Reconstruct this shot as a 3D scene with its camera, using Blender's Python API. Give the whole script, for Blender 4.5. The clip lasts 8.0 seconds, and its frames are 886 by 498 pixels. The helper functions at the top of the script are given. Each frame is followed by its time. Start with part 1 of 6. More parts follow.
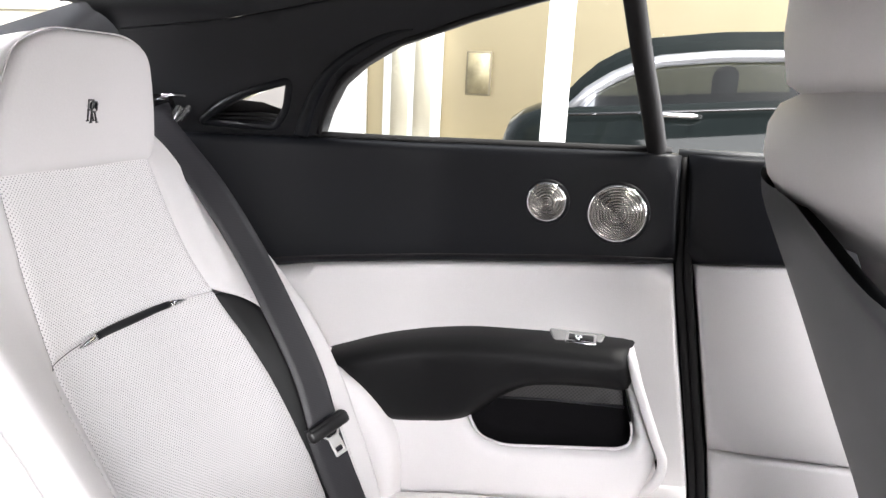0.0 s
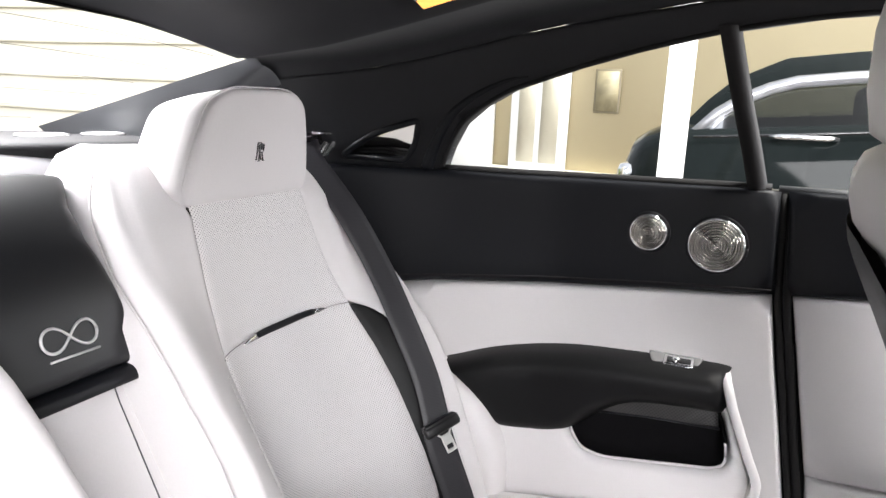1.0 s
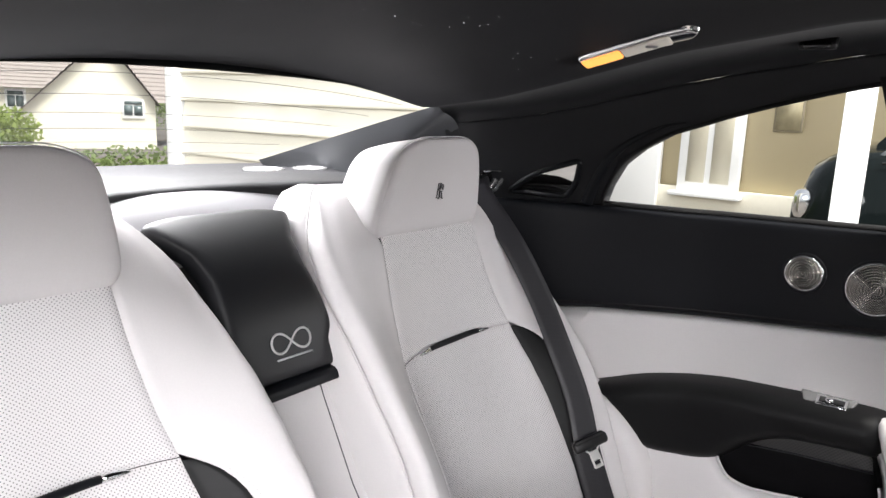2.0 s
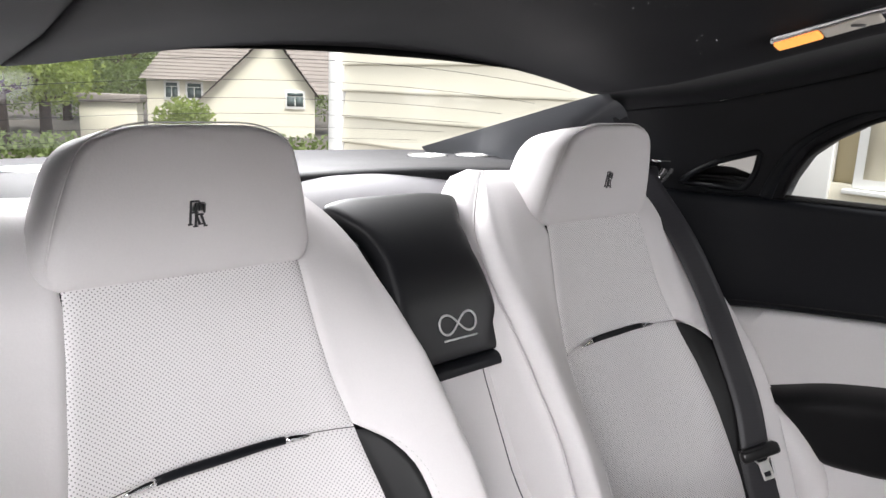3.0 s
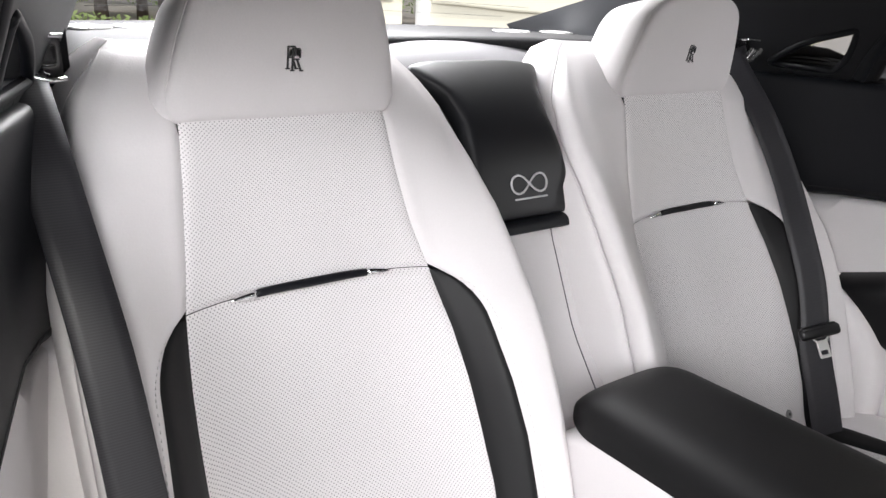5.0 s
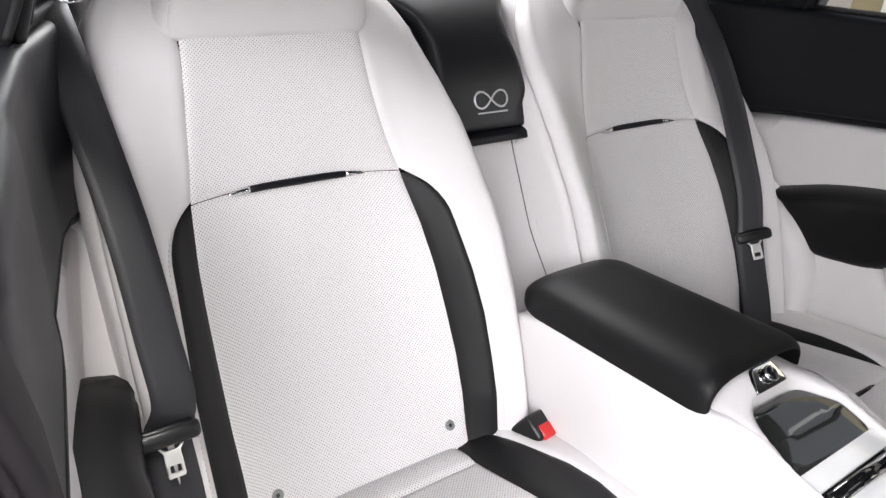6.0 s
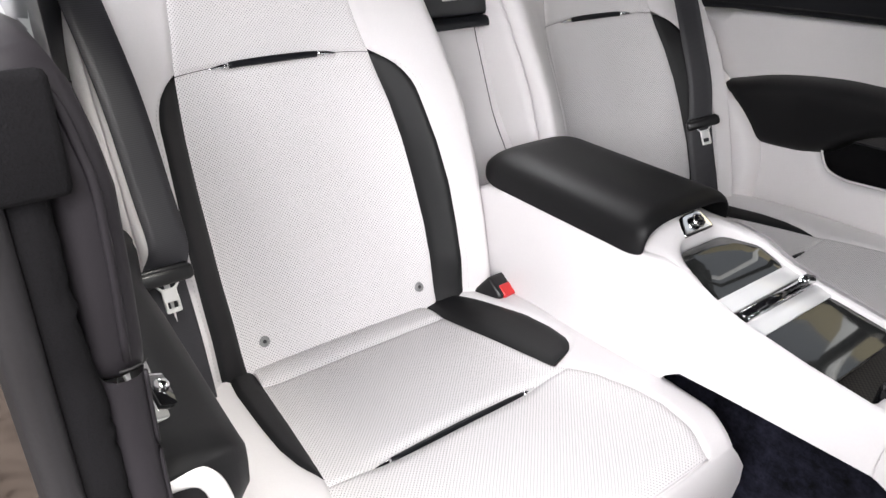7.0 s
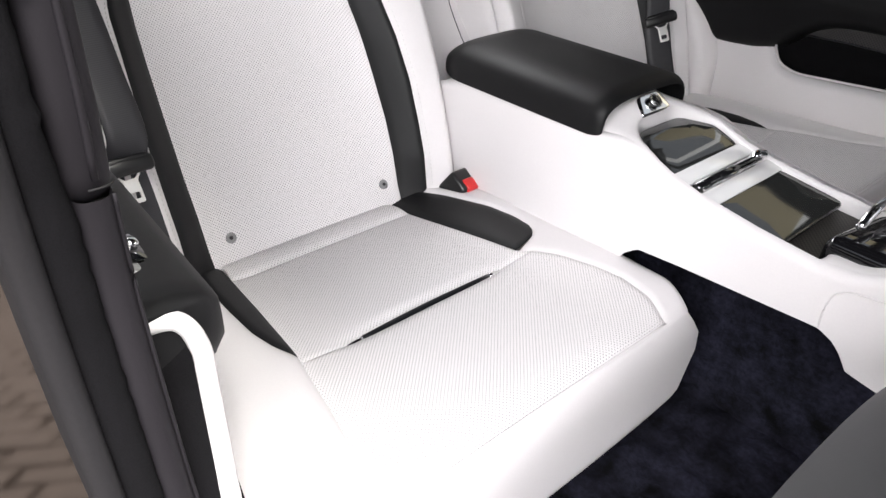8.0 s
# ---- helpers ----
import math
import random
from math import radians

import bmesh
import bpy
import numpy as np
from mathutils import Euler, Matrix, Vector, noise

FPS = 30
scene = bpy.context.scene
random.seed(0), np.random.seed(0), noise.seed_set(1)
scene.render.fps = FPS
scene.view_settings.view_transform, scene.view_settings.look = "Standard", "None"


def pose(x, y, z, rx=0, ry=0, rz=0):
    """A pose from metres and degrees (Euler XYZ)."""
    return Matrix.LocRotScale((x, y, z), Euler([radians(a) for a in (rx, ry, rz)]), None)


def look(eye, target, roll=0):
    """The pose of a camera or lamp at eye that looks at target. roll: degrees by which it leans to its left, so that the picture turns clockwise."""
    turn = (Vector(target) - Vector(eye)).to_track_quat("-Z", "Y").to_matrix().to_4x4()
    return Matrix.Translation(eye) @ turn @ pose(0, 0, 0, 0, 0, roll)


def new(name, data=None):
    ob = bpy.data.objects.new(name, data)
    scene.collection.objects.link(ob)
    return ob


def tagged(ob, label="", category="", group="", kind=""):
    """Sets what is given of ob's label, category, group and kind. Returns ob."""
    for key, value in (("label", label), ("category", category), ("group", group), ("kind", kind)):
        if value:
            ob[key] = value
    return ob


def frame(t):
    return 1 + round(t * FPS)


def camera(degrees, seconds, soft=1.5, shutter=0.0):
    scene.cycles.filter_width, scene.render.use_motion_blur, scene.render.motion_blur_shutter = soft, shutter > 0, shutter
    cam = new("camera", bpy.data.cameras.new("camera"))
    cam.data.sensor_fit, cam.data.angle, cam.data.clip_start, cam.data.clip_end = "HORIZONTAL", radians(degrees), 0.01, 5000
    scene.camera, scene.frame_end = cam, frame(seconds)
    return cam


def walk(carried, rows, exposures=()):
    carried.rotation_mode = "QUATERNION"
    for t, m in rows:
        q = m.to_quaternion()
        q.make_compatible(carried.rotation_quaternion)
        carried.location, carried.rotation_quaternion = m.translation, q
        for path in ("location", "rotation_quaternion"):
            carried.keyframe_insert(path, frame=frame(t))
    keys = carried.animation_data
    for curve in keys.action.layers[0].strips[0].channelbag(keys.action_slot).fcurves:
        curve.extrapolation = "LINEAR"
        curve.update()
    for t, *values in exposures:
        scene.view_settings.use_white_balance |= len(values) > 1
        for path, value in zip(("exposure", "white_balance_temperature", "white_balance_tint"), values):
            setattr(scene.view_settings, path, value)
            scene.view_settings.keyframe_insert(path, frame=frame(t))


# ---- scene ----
from mathutils.geometry import delaunay_2d_cdt

cam = camera(63.8, 8.0)
METRES, EYE, TILT, LEAN, TURN = 0.78, 1.12, -12.5, -2.8, 13.7
ROWS = [
    (0.0, 0.0, 0.0, 0.0, 0.0, 0.0, 0.0),
    (0.5, 0.0118, -0.0792, 0.0103, 4.54, 0.43, -0.93),
    (1.0, 0.0381, -0.1557, 0.0162, 10.0, 0.98, -1.96),
    (1.5, 0.0558, -0.2392, 0.0207, 16.23, 1.31, -3.24),
    (2.0, 0.0823, -0.3201, 0.0449, 22.88, 1.37, -4.59),
    (3.5, 0.0255, -0.332, 0.0166, 37.81, -2.34, -8.06),
    (4.0, 0.0293, -0.3371, -0.0025, 39.81, -4.62, -8.78),
    (5.5, 0.1767, -0.4336, -0.0479, 40.75, -11.77, -9.38),
    (6.0, 0.2633, -0.4948, -0.0571, 40.48, -14.16, -9.3),
    (6.5, 0.3445, -0.5652, -0.1008, 39.92, -16.64, -9.18),
    (7.0, 0.3911, -0.5829, -0.1345, 38.83, -19.06, -8.87),
    (7.5, 0.4113, -0.6027, -0.1737, 37.29, -21.39, -8.49),
    (8.0, 0.4277, -0.6116, -0.2079, 35.45, -23.55, -8.05),
]
walk(cam, [(t, pose(0, -0.37, EYE, TILT, LEAN, TURN) @ pose(METRES * x, METRES * y, METRES * z, 90 + pitch, roll, yaw)) for t, x, y, z, yaw, pitch, roll in ROWS],
     exposures=[(0.0, 1.48), (1.0, 1.18), (2.0, 0.74), (3.5, 0.46), (5.5, 0.62), (7.0, 0.58), (8.0, 0.40)])

# ---- world, sun and exposure ----
world = bpy.data.worlds.new("sky")
scene.world = world
world.use_nodes = True
wn = world.node_tree.nodes
sky = wn.new("ShaderNodeTexSky")
sky.sky_type = "NISHITA"
sky.sun_disc = False
sky.sun_elevation, sky.sun_rotation = radians(63), radians(100)
sky.air_density, sky.dust_density, sky.ozone_density = 1.0, 4.0, 1.0
hue = wn.new("ShaderNodeHueSaturation")
hue.inputs["Saturation"].default_value = 0.25
world.node_tree.links.new(sky.outputs[0], hue.inputs["Color"])
world.node_tree.links.new(hue.outputs[0], wn["Background"].inputs[0])
wn["Background"].inputs[1].default_value = 0.15
sun_data = bpy.data.lights.new("sun", "SUN")
sun_data.energy, sun_data.angle, sun_data.color = 4.0, radians(20), (1.0, 0.97, 0.92)
sun = new("sun", sun_data)
sun.matrix_world = look((4.5, -0.8, 9), (0, 0, 0.5))


def opening_light(name, eye, target, w, h, watts):
    """An unseen area lamp, added as sky light through an opening of the car."""
    d = bpy.data.lights.new(name, "AREA")
    d.shape, d.size, d.size_y, d.energy, d.color = "RECTANGLE", w, h, watts, (1.0, 0.98, 1.0)
    new(name, d).matrix_world = look(eye, target)


opening_light("door_opening_light", (3.35, -4.15, 3.65), (-0.1, 0.2, 0.62), 7.0, 3.8, 800)
opening_light("far_window_light", (0.72, 0.79, 1.17), (-0.45, 0.10, 0.85), 0.6, 0.22, 7)
opening_light("back_window_light", (-1.50, 0.0, 1.75), (-0.85, 0.0, 1.05), 1.1, 0.7, 45)

# ---- materials ----


def material(name, colour, rough=0.5, metal=0.0, grain=0.0, grain_size=300.0, vary=0.06, vary_size=6.0, bump=0.1, coat=0.0, sheen=0.0, spec=0.5):
    """A surface with a slow drift of tone, a fine grain and a relief."""
    m = bpy.data.materials.new(name)
    m.use_nodes = True
    nt = m.node_tree
    n, link = nt.nodes, nt.links.new
    b = n["Principled BSDF"]
    b.inputs["Roughness"].default_value, b.inputs["Metallic"].default_value = rough, metal
    b.inputs["Coat Weight"].default_value = coat
    b.inputs["Sheen Weight"].default_value = sheen
    b.inputs["Specular IOR Level"].default_value = spec
    tc = n.new("ShaderNodeTexCoord")
    slow, fine = n.new("ShaderNodeTexNoise"), n.new("ShaderNodeTexNoise")
    slow.inputs["Scale"].default_value, fine.inputs["Scale"].default_value = vary_size, grain_size
    slow.inputs["Detail"].default_value, fine.inputs["Detail"].default_value = 4, 3
    for tex in (slow, fine):
        link(tc.outputs["Object"], tex.inputs["Vector"])
    mix = n.new("ShaderNodeMix")
    mix.data_type = "RGBA"
    mix.inputs[6].default_value = (*[c * (1 - vary) for c in colour], 1)
    mix.inputs[7].default_value = (*[min(1, c * (1 + vary)) for c in colour], 1)
    link(slow.outputs["Fac"], mix.inputs[0])
    shade = n.new("ShaderNodeMix")
    shade.data_type, shade.blend_type = "RGBA", "MULTIPLY"
    shade.inputs[0].default_value = grain
    link(mix.outputs[2], shade.inputs[6])
    link(fine.outputs["Fac"], shade.inputs[7])
    link(shade.outputs[2], b.inputs["Base Color"])
    rr = n.new("ShaderNodeMapRange")
    rr.inputs[3].default_value, rr.inputs[4].default_value = max(0.0, rough - 0.06), rough + 0.06
    link(slow.outputs["Fac"], rr.inputs[0])
    link(rr.outputs[0], b.inputs["Roughness"])
    if bump:
        bm = n.new("ShaderNodeBump")
        bm.inputs["Strength"].default_value, bm.inputs["Distance"].default_value = bump, 0.0006
        link(fine.outputs["Fac"], bm.inputs["Height"])
        link(bm.outputs[0], b.inputs["Normal"])
    return m


def dotted(m, axes, pitch, radius, dark, depth=0.0006):
    """Adds staggered punched holes to a material, laid out on two object axes (axis, stretch)."""
    n, link = m.node_tree.nodes, m.node_tree.links.new
    b = n["Principled BSDF"]
    tc = next(k for k in n if k.bl_idname == "ShaderNodeTexCoord")
    sep = n.new("ShaderNodeSeparateXYZ")
    link(tc.outputs["Object"], sep.inputs[0])

    def calc(op, a, c=None):
        k = n.new("ShaderNodeMath")
        k.operation = op
        for i, v in enumerate((a, c)):
            if v is None:
                continue
            if isinstance(v, (int, float)):
                k.inputs[i].default_value = v
            else:
                link(v, k.inputs[i])
        return k.outputs[0]

    u = calc("MULTIPLY", sep.outputs[axes[0][0]], axes[0][1] / pitch)
    v = calc("MULTIPLY", sep.outputs[axes[1][0]], axes[1][1] / pitch)
    far = []
    for off in (0.0, 0.5):
        du = calc("SUBTRACT", calc("FRACT", calc("ADD", u, off + 100.0)), 0.5)
        dv = calc("SUBTRACT", calc("FRACT", calc("ADD", v, off + 100.0)), 0.5)
        far.append(calc("SQRT", calc("ADD", calc("MULTIPLY", du, du), calc("MULTIPLY", dv, dv))))
    d = calc("MINIMUM", far[0], far[1])
    ramp = n.new("ShaderNodeMapRange")
    ramp.inputs[1].default_value, ramp.inputs[2].default_value = radius / pitch * 0.85, radius / pitch * 1.15
    link(d, ramp.inputs[0])
    old = b.inputs["Base Color"].links[0].from_socket
    mix = n.new("ShaderNodeMix")
    mix.data_type = "RGBA"
    mix.inputs[6].default_value = (*dark, 1)
    link(old, mix.inputs[7])
    link(ramp.outputs[0], mix.inputs[0])
    link(mix.outputs[2], b.inputs["Base Color"])
    bp = n.new("ShaderNodeBump")
    bp.inputs["Strength"].default_value, bp.inputs["Distance"].default_value = 0.05, depth
    link(ramp.outputs[0], bp.inputs["Height"])
    if b.inputs["Normal"].links:
        link(b.inputs["Normal"].links[0].from_socket, bp.inputs["Normal"])
    link(bp.outputs[0], b.inputs["Normal"])
    return m


def tufted(m):
    """Sharpens the slow drift of tone into brushed patches of pile."""
    n, link = m.node_tree.nodes, m.node_tree.links.new
    slow = next(k for k in n if k.bl_idname == "ShaderNodeTexNoise" and k.inputs["Scale"].default_value < 100)
    slow.inputs["Detail"].default_value, slow.inputs["Roughness"].default_value = 8, 0.72
    ramp = n.new("ShaderNodeMapRange")
    ramp.inputs[1].default_value, ramp.inputs[2].default_value = 0.36, 0.64
    mix = next(k.to_node for k in slow.outputs["Fac"].links if k.to_node.bl_idname == "ShaderNodeMix")
    link(slow.outputs["Fac"], ramp.inputs[0])
    link(ramp.outputs[0], mix.inputs[0])
    return m


def ribbed(m):
    """Fine cross ribs of woven webbing."""
    n, link = m.node_tree.nodes, m.node_tree.links.new
    wave = n.new("ShaderNodeTexWave")
    wave.bands_direction = "Z"
    wave.inputs["Scale"].default_value, wave.inputs["Distortion"].default_value = 150.0, 0.4
    link(next(k for k in n if k.bl_idname == "ShaderNodeTexCoord").outputs["Object"], wave.inputs["Vector"])
    b = n["Principled BSDF"]
    shade = n.new("ShaderNodeMix")
    shade.data_type, shade.blend_type = "RGBA", "MULTIPLY"
    shade.inputs[0].default_value = 0.45
    link(b.inputs["Base Color"].links[0].from_socket, shade.inputs[6])
    link(wave.outputs["Color"], shade.inputs[7])
    link(shade.outputs[2], b.inputs["Base Color"])
    return m


WHITE = (0.70, 0.677, 0.680)
white_leather = material("white_leather", WHITE, 0.52, grain=0.06, grain_size=420, vary=0.03, bump=0.22, spec=0.35)
PUNCHED = (0.74, 0.718, 0.72)
perf_back = dotted(material("perforated_leather_back", PUNCHED, 0.55, grain=0.06, grain_size=420, vary=0.03, bump=0.15, spec=0.35), ((1, 1.0), (2, 1.14)), 0.0049, 0.00068, (0.20, 0.195, 0.195))
perf_seat = dotted(material("perforated_leather_seat", PUNCHED, 0.55, grain=0.06, grain_size=420, vary=0.03, bump=0.15, spec=0.35), ((1, 1.0), (0, 1.0)), 0.0049, 0.00068, (0.20, 0.195, 0.195))
black_leather = material("black_leather", (0.0056, 0.0063, 0.0086), 0.42, grain=0.3, grain_size=900, vary=0.15, bump=0.08, spec=0.24)
# The same black leather, base and gloss raised for the sky's sheen.
panel_leather = material("panel_leather", (0.008, 0.0088, 0.011), 0.46, grain=0.3, grain_size=900, vary=0.15, bump=0.08, spec=0.5)
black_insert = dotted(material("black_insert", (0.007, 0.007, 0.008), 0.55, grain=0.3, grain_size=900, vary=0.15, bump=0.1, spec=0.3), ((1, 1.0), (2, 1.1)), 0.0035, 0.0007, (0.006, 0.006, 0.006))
headlining = material("headlining", (0.0085, 0.0092, 0.0125), 0.6, grain=0.5, grain_size=900, vary=0.1, bump=0.2, spec=0.2, sheen=0.05)
pad_leather = material("pad_leather", (0.007, 0.007, 0.0076), 0.50, grain=0.3, grain_size=900, vary=0.15, bump=0.15, spec=0.2)
pale_grey_leather = material("pale_grey_leather", (0.36, 0.355, 0.365), 0.5, grain=0.08, grain_size=420, vary=0.04, bump=0.2, spec=0.35)
# Grey base stands in for the sky's glare on dark glossy leather.
ledge_leather = material("ledge_leather", (0.075, 0.08, 0.083), 0.30, grain=0.2, grain_size=900, vary=0.1, bump=0.1, spec=0.6, coat=0.5)
grey_leather = material("grey_leather", (0.056, 0.058, 0.062), 0.42, grain=0.3, grain_size=900, vary=0.1, bump=0.25)
webbing = ribbed(material("webbing", (0.026, 0.0255, 0.0305), 0.5, grain=0.2, grain_size=900, vary=0.05, bump=0.1))
plastic = material("black_plastic", (0.004, 0.004, 0.0048), 0.38, vary=0.1, bump=0.05)
rubber = material("rubber", (0.010, 0.0095, 0.010), 0.7, grain=0.3, vary=0.2, bump=0.2, spec=0.3)
grey_rubber = material("grey_rubber", (0.020, 0.019, 0.0205), 0.45, grain=0.3, vary=0.2, bump=0.2, spec=0.22)
flock = material("flock", (0.009, 0.0085, 0.0098), 0.95, grain=0.9, grain_size=900, vary=0.3, vary_size=40, bump=0.6, spec=0.1)
carpet = tufted(material("carpet", (0.0135, 0.0135, 0.0225), 0.95, grain=0.95, grain_size=170, vary=0.9, vary_size=17, bump=1.0, spec=0.1))
chrome = material("chrome", (0.82, 0.82, 0.83), 0.09, 1.0, vary=0.03, bump=0)
silver = material("silver_thread", (0.72, 0.72, 0.73), 0.35, 0.3, grain=0.4, grain_size=900, vary=0.05, bump=0.4)
grille = dotted(material("speaker_grille", (0.50, 0.475, 0.44), 0.22, 1.0, vary=0.05, bump=0), ((0, 1.0), (2, 1.0)), 0.0038, 0.00105, (0.03, 0.03, 0.03))
shelf_grille = dotted(material("shelf_grille", (0.38, 0.38, 0.38), 0.4, 0.3, vary=0.05, bump=0), ((0, 1.0), (1, 1.0)), 0.006, 0.0014, (0.3, 0.3, 0.3))
mesh_net = dotted(material("pocket_net", (0.035, 0.033, 0.033), 0.6, vary=0.1, bump=0), ((0, 1.0), (2, 1.0)), 0.006, 0.0016, (0.006, 0.006, 0.006))
tray_net = dotted(material("tray_net", (0.012, 0.012, 0.012), 0.5, vary=0.1, bump=0), ((0, 1.0), (1, 1.0)), 0.006, 0.0018, (0.05, 0.045, 0.04))
gloss_black = material("gloss_black", (0.006, 0.006, 0.007), 0.06, vary=0.1, bump=0, coat=1.0)
tray_glass = material("smoked_glass", (0.022, 0.023, 0.0225), 0.03, vary=0.05, bump=0, spec=0.5, coat=0.35)
jamb_metal = material("polished_dark_metal", (0.15, 0.135, 0.125), 0.05, 1.0, vary=0.1, bump=0)
# Near-white and barely metallic: the sky mirrored in the bars is in the colour.
sky_white_chrome = material("sky_white_chrome", (0.86, 0.86, 0.86), 0.12, 0.15, vary=0.04, bump=0)
tongue_metal = material("tongue_metal", (0.80, 0.79, 0.77), 0.3, 0.6, vary=0.05, bump=0.03)
matte_black = material("matte_black_leather", (0.0160, 0.0143, 0.0168), 0.6, grain=0.3, grain_size=900, vary=0.2, bump=0.12, spec=0.15)
red_plastic = material("red_plastic", (0.55, 0.02, 0.02), 0.3, vary=0.08, bump=0.03)
thread = material("thread", (0.62, 0.61, 0.6), 0.7, grain=0.3, vary=0.05, bump=0.3)
emblem_ink = material("emblem", (0.02, 0.02, 0.022), 0.35, vary=0.1, bump=0.05)
shelf_leather = material("shelf_leather", (0.022, 0.022, 0.025), 0.6, grain=0.3, grain_size=900, vary=0.1, bump=0.25, spec=0.35)
light_grey = material("light_grey_plastic", (0.34, 0.34, 0.34), 0.25, 0.6, vary=0.05, bump=0.03)
pillar_leather = material("pillar_leather", (0.0075, 0.0085, 0.0112), 0.5, grain=0.3, grain_size=900, vary=0.1, bump=0.2, spec=0.3, sheen=0.10)
# Pillar leather again, paler and bluer to carry the back window's sky light.
skylit_leather = material("skylit_leather", (0.040, 0.043, 0.050), 0.45, grain=0.3, grain_size=900, vary=0.1, bump=0.2, spec=0.5, sheen=0.3)
grey_stud = material("grey_stud", (0.22, 0.22, 0.22), 0.5, vary=0.1, bump=0.05)


def glow(name, colour, strength):
    m = bpy.data.materials.new(name)
    m.use_nodes = True
    b = m.node_tree.nodes["Principled BSDF"]
    b.inputs["Base Color"].default_value = (*colour, 1)
    b.inputs["Emission Color"].default_value, b.inputs["Emission Strength"].default_value = (*colour, 1), strength
    return m


def clear_glass(name, tint, ior=1.22):
    """A thin pane: see-through, with the mirror gloss of glass."""
    m = bpy.data.materials.new(name)
    m.use_nodes = True
    n, link = m.node_tree.nodes, m.node_tree.links.new
    n.remove(n["Principled BSDF"])
    clear, gloss, mix, fres = n.new("ShaderNodeBsdfTransparent"), n.new("ShaderNodeBsdfGlossy"), n.new("ShaderNodeMixShader"), n.new("ShaderNodeFresnel")
    clear.inputs[0].default_value = (*tint, 1)
    gloss.inputs["Roughness"].default_value, fres.inputs["IOR"].default_value = 0.0, ior
    link(fres.outputs[0], mix.inputs[0])
    link(clear.outputs[0], mix.inputs[1])
    link(gloss.outputs[0], mix.inputs[2])
    link(mix.outputs[0], n["Material Output"].inputs[0])
    return m


warm_lamp = glow("warm_lamp", (1.0, 0.43, 0.10), 0.75)
cool_lamp = glow("pale_lens", (0.62, 0.58, 0.52), 0.12)
star_glow = glow("star", (1.0, 1.0, 1.0), 2.5)
pane = clear_glass("pane", (0.97, 0.985, 0.98))
back_pane = clear_glass("back_pane", (0.97, 0.985, 0.98), 1.08)

# ---- mesh tools ----


def part(name, bm, mat, parent=None, label="", smooth=True, kind=""):
    """Links a bmesh, given in world metres, as one mesh under a thing or a part."""
    at, p = Vector((0, 0, 0)), parent
    while p is not None:
        at += p.location
        p = p.parent
    bmesh.ops.translate(bm, verts=bm.verts, vec=-at)
    me = bpy.data.meshes.new(name)
    bm.to_mesh(me)
    bm.free()
    if smooth:
        me.shade_smooth()
    if mat:
        me.materials.append(mat)
    ob = new(name, me)
    ob.parent = parent
    return tagged(ob, label, kind=kind)


def thing(name, at, label, category, group="", kind=""):
    ob = new(name)
    ob.empty_display_size = 0.05
    ob.location = at
    return tagged(ob, label, category, group, kind)


def grid(rows, bm=None, close=False):
    """Quads over rows of points. close joins the last column to the first."""
    bm = bm or bmesh.new()
    vs = [[bm.verts.new(p) for p in r] for r in rows]
    for a, b in zip(vs, vs[1:]):
        n = len(a)
        for j in range(n if close else n - 1):
            k = (j + 1) % n
            try:
                bm.faces.new((a[j], a[k], b[k], b[j]))
            except ValueError:
                pass
    return bm


def cap(bm, ring):
    try:
        bm.faces.new(ring)
    except ValueError:
        pass


def tube(path, radius, n=8, bm=None, flat=1.0, up=(0, 0, 1)):
    """A round or flattened rod along a path; radius is one number or one a point."""
    bm = bm or bmesh.new()
    path = [Vector(p) for p in path]
    radii = radius if isinstance(radius, (list, tuple)) else [radius] * len(path)
    rows = []
    for i, p in enumerate(path):
        d = (path[min(i + 1, len(path) - 1)] - path[max(i - 1, 0)]).normalized()
        a = Vector(up).cross(d)
        if a.length < 1e-4:
            a = Vector((1, 0, 0)).cross(d)
        a.normalize()
        b = d.cross(a)
        rows.append([bm.verts.new(p + radii[i] * (math.cos(k / n * math.tau) * a + flat * math.sin(k / n * math.tau) * b)) for k in range(n)])
    for r, q in zip(rows, rows[1:]):
        for k in range(n):
            bm.faces.new((r[k], r[(k + 1) % n], q[(k + 1) % n], q[k]))
    cap(bm, rows[0][::-1])
    cap(bm, rows[-1])
    return bm


def box(centre, size, bevel=0.0, turn=None, bm=None, segments=2):
    b = bmesh.new()
    bmesh.ops.create_cube(b, size=1.0)
    bmesh.ops.scale(b, verts=b.verts, vec=size)
    if bevel:
        bmesh.ops.bevel(b, geom=b.edges[:], offset=bevel, segments=segments, profile=0.5, affect="EDGES")
    m = Matrix.Translation(centre) @ (turn.to_4x4() if turn is not None else Matrix.Identity(4))
    bmesh.ops.transform(b, matrix=m, verts=b.verts)
    if bm is None:
        return b
    me = bpy.data.meshes.new("tmp")
    b.to_mesh(me)
    b.free()
    bm.from_mesh(me)
    bpy.data.meshes.remove(me)
    return bm


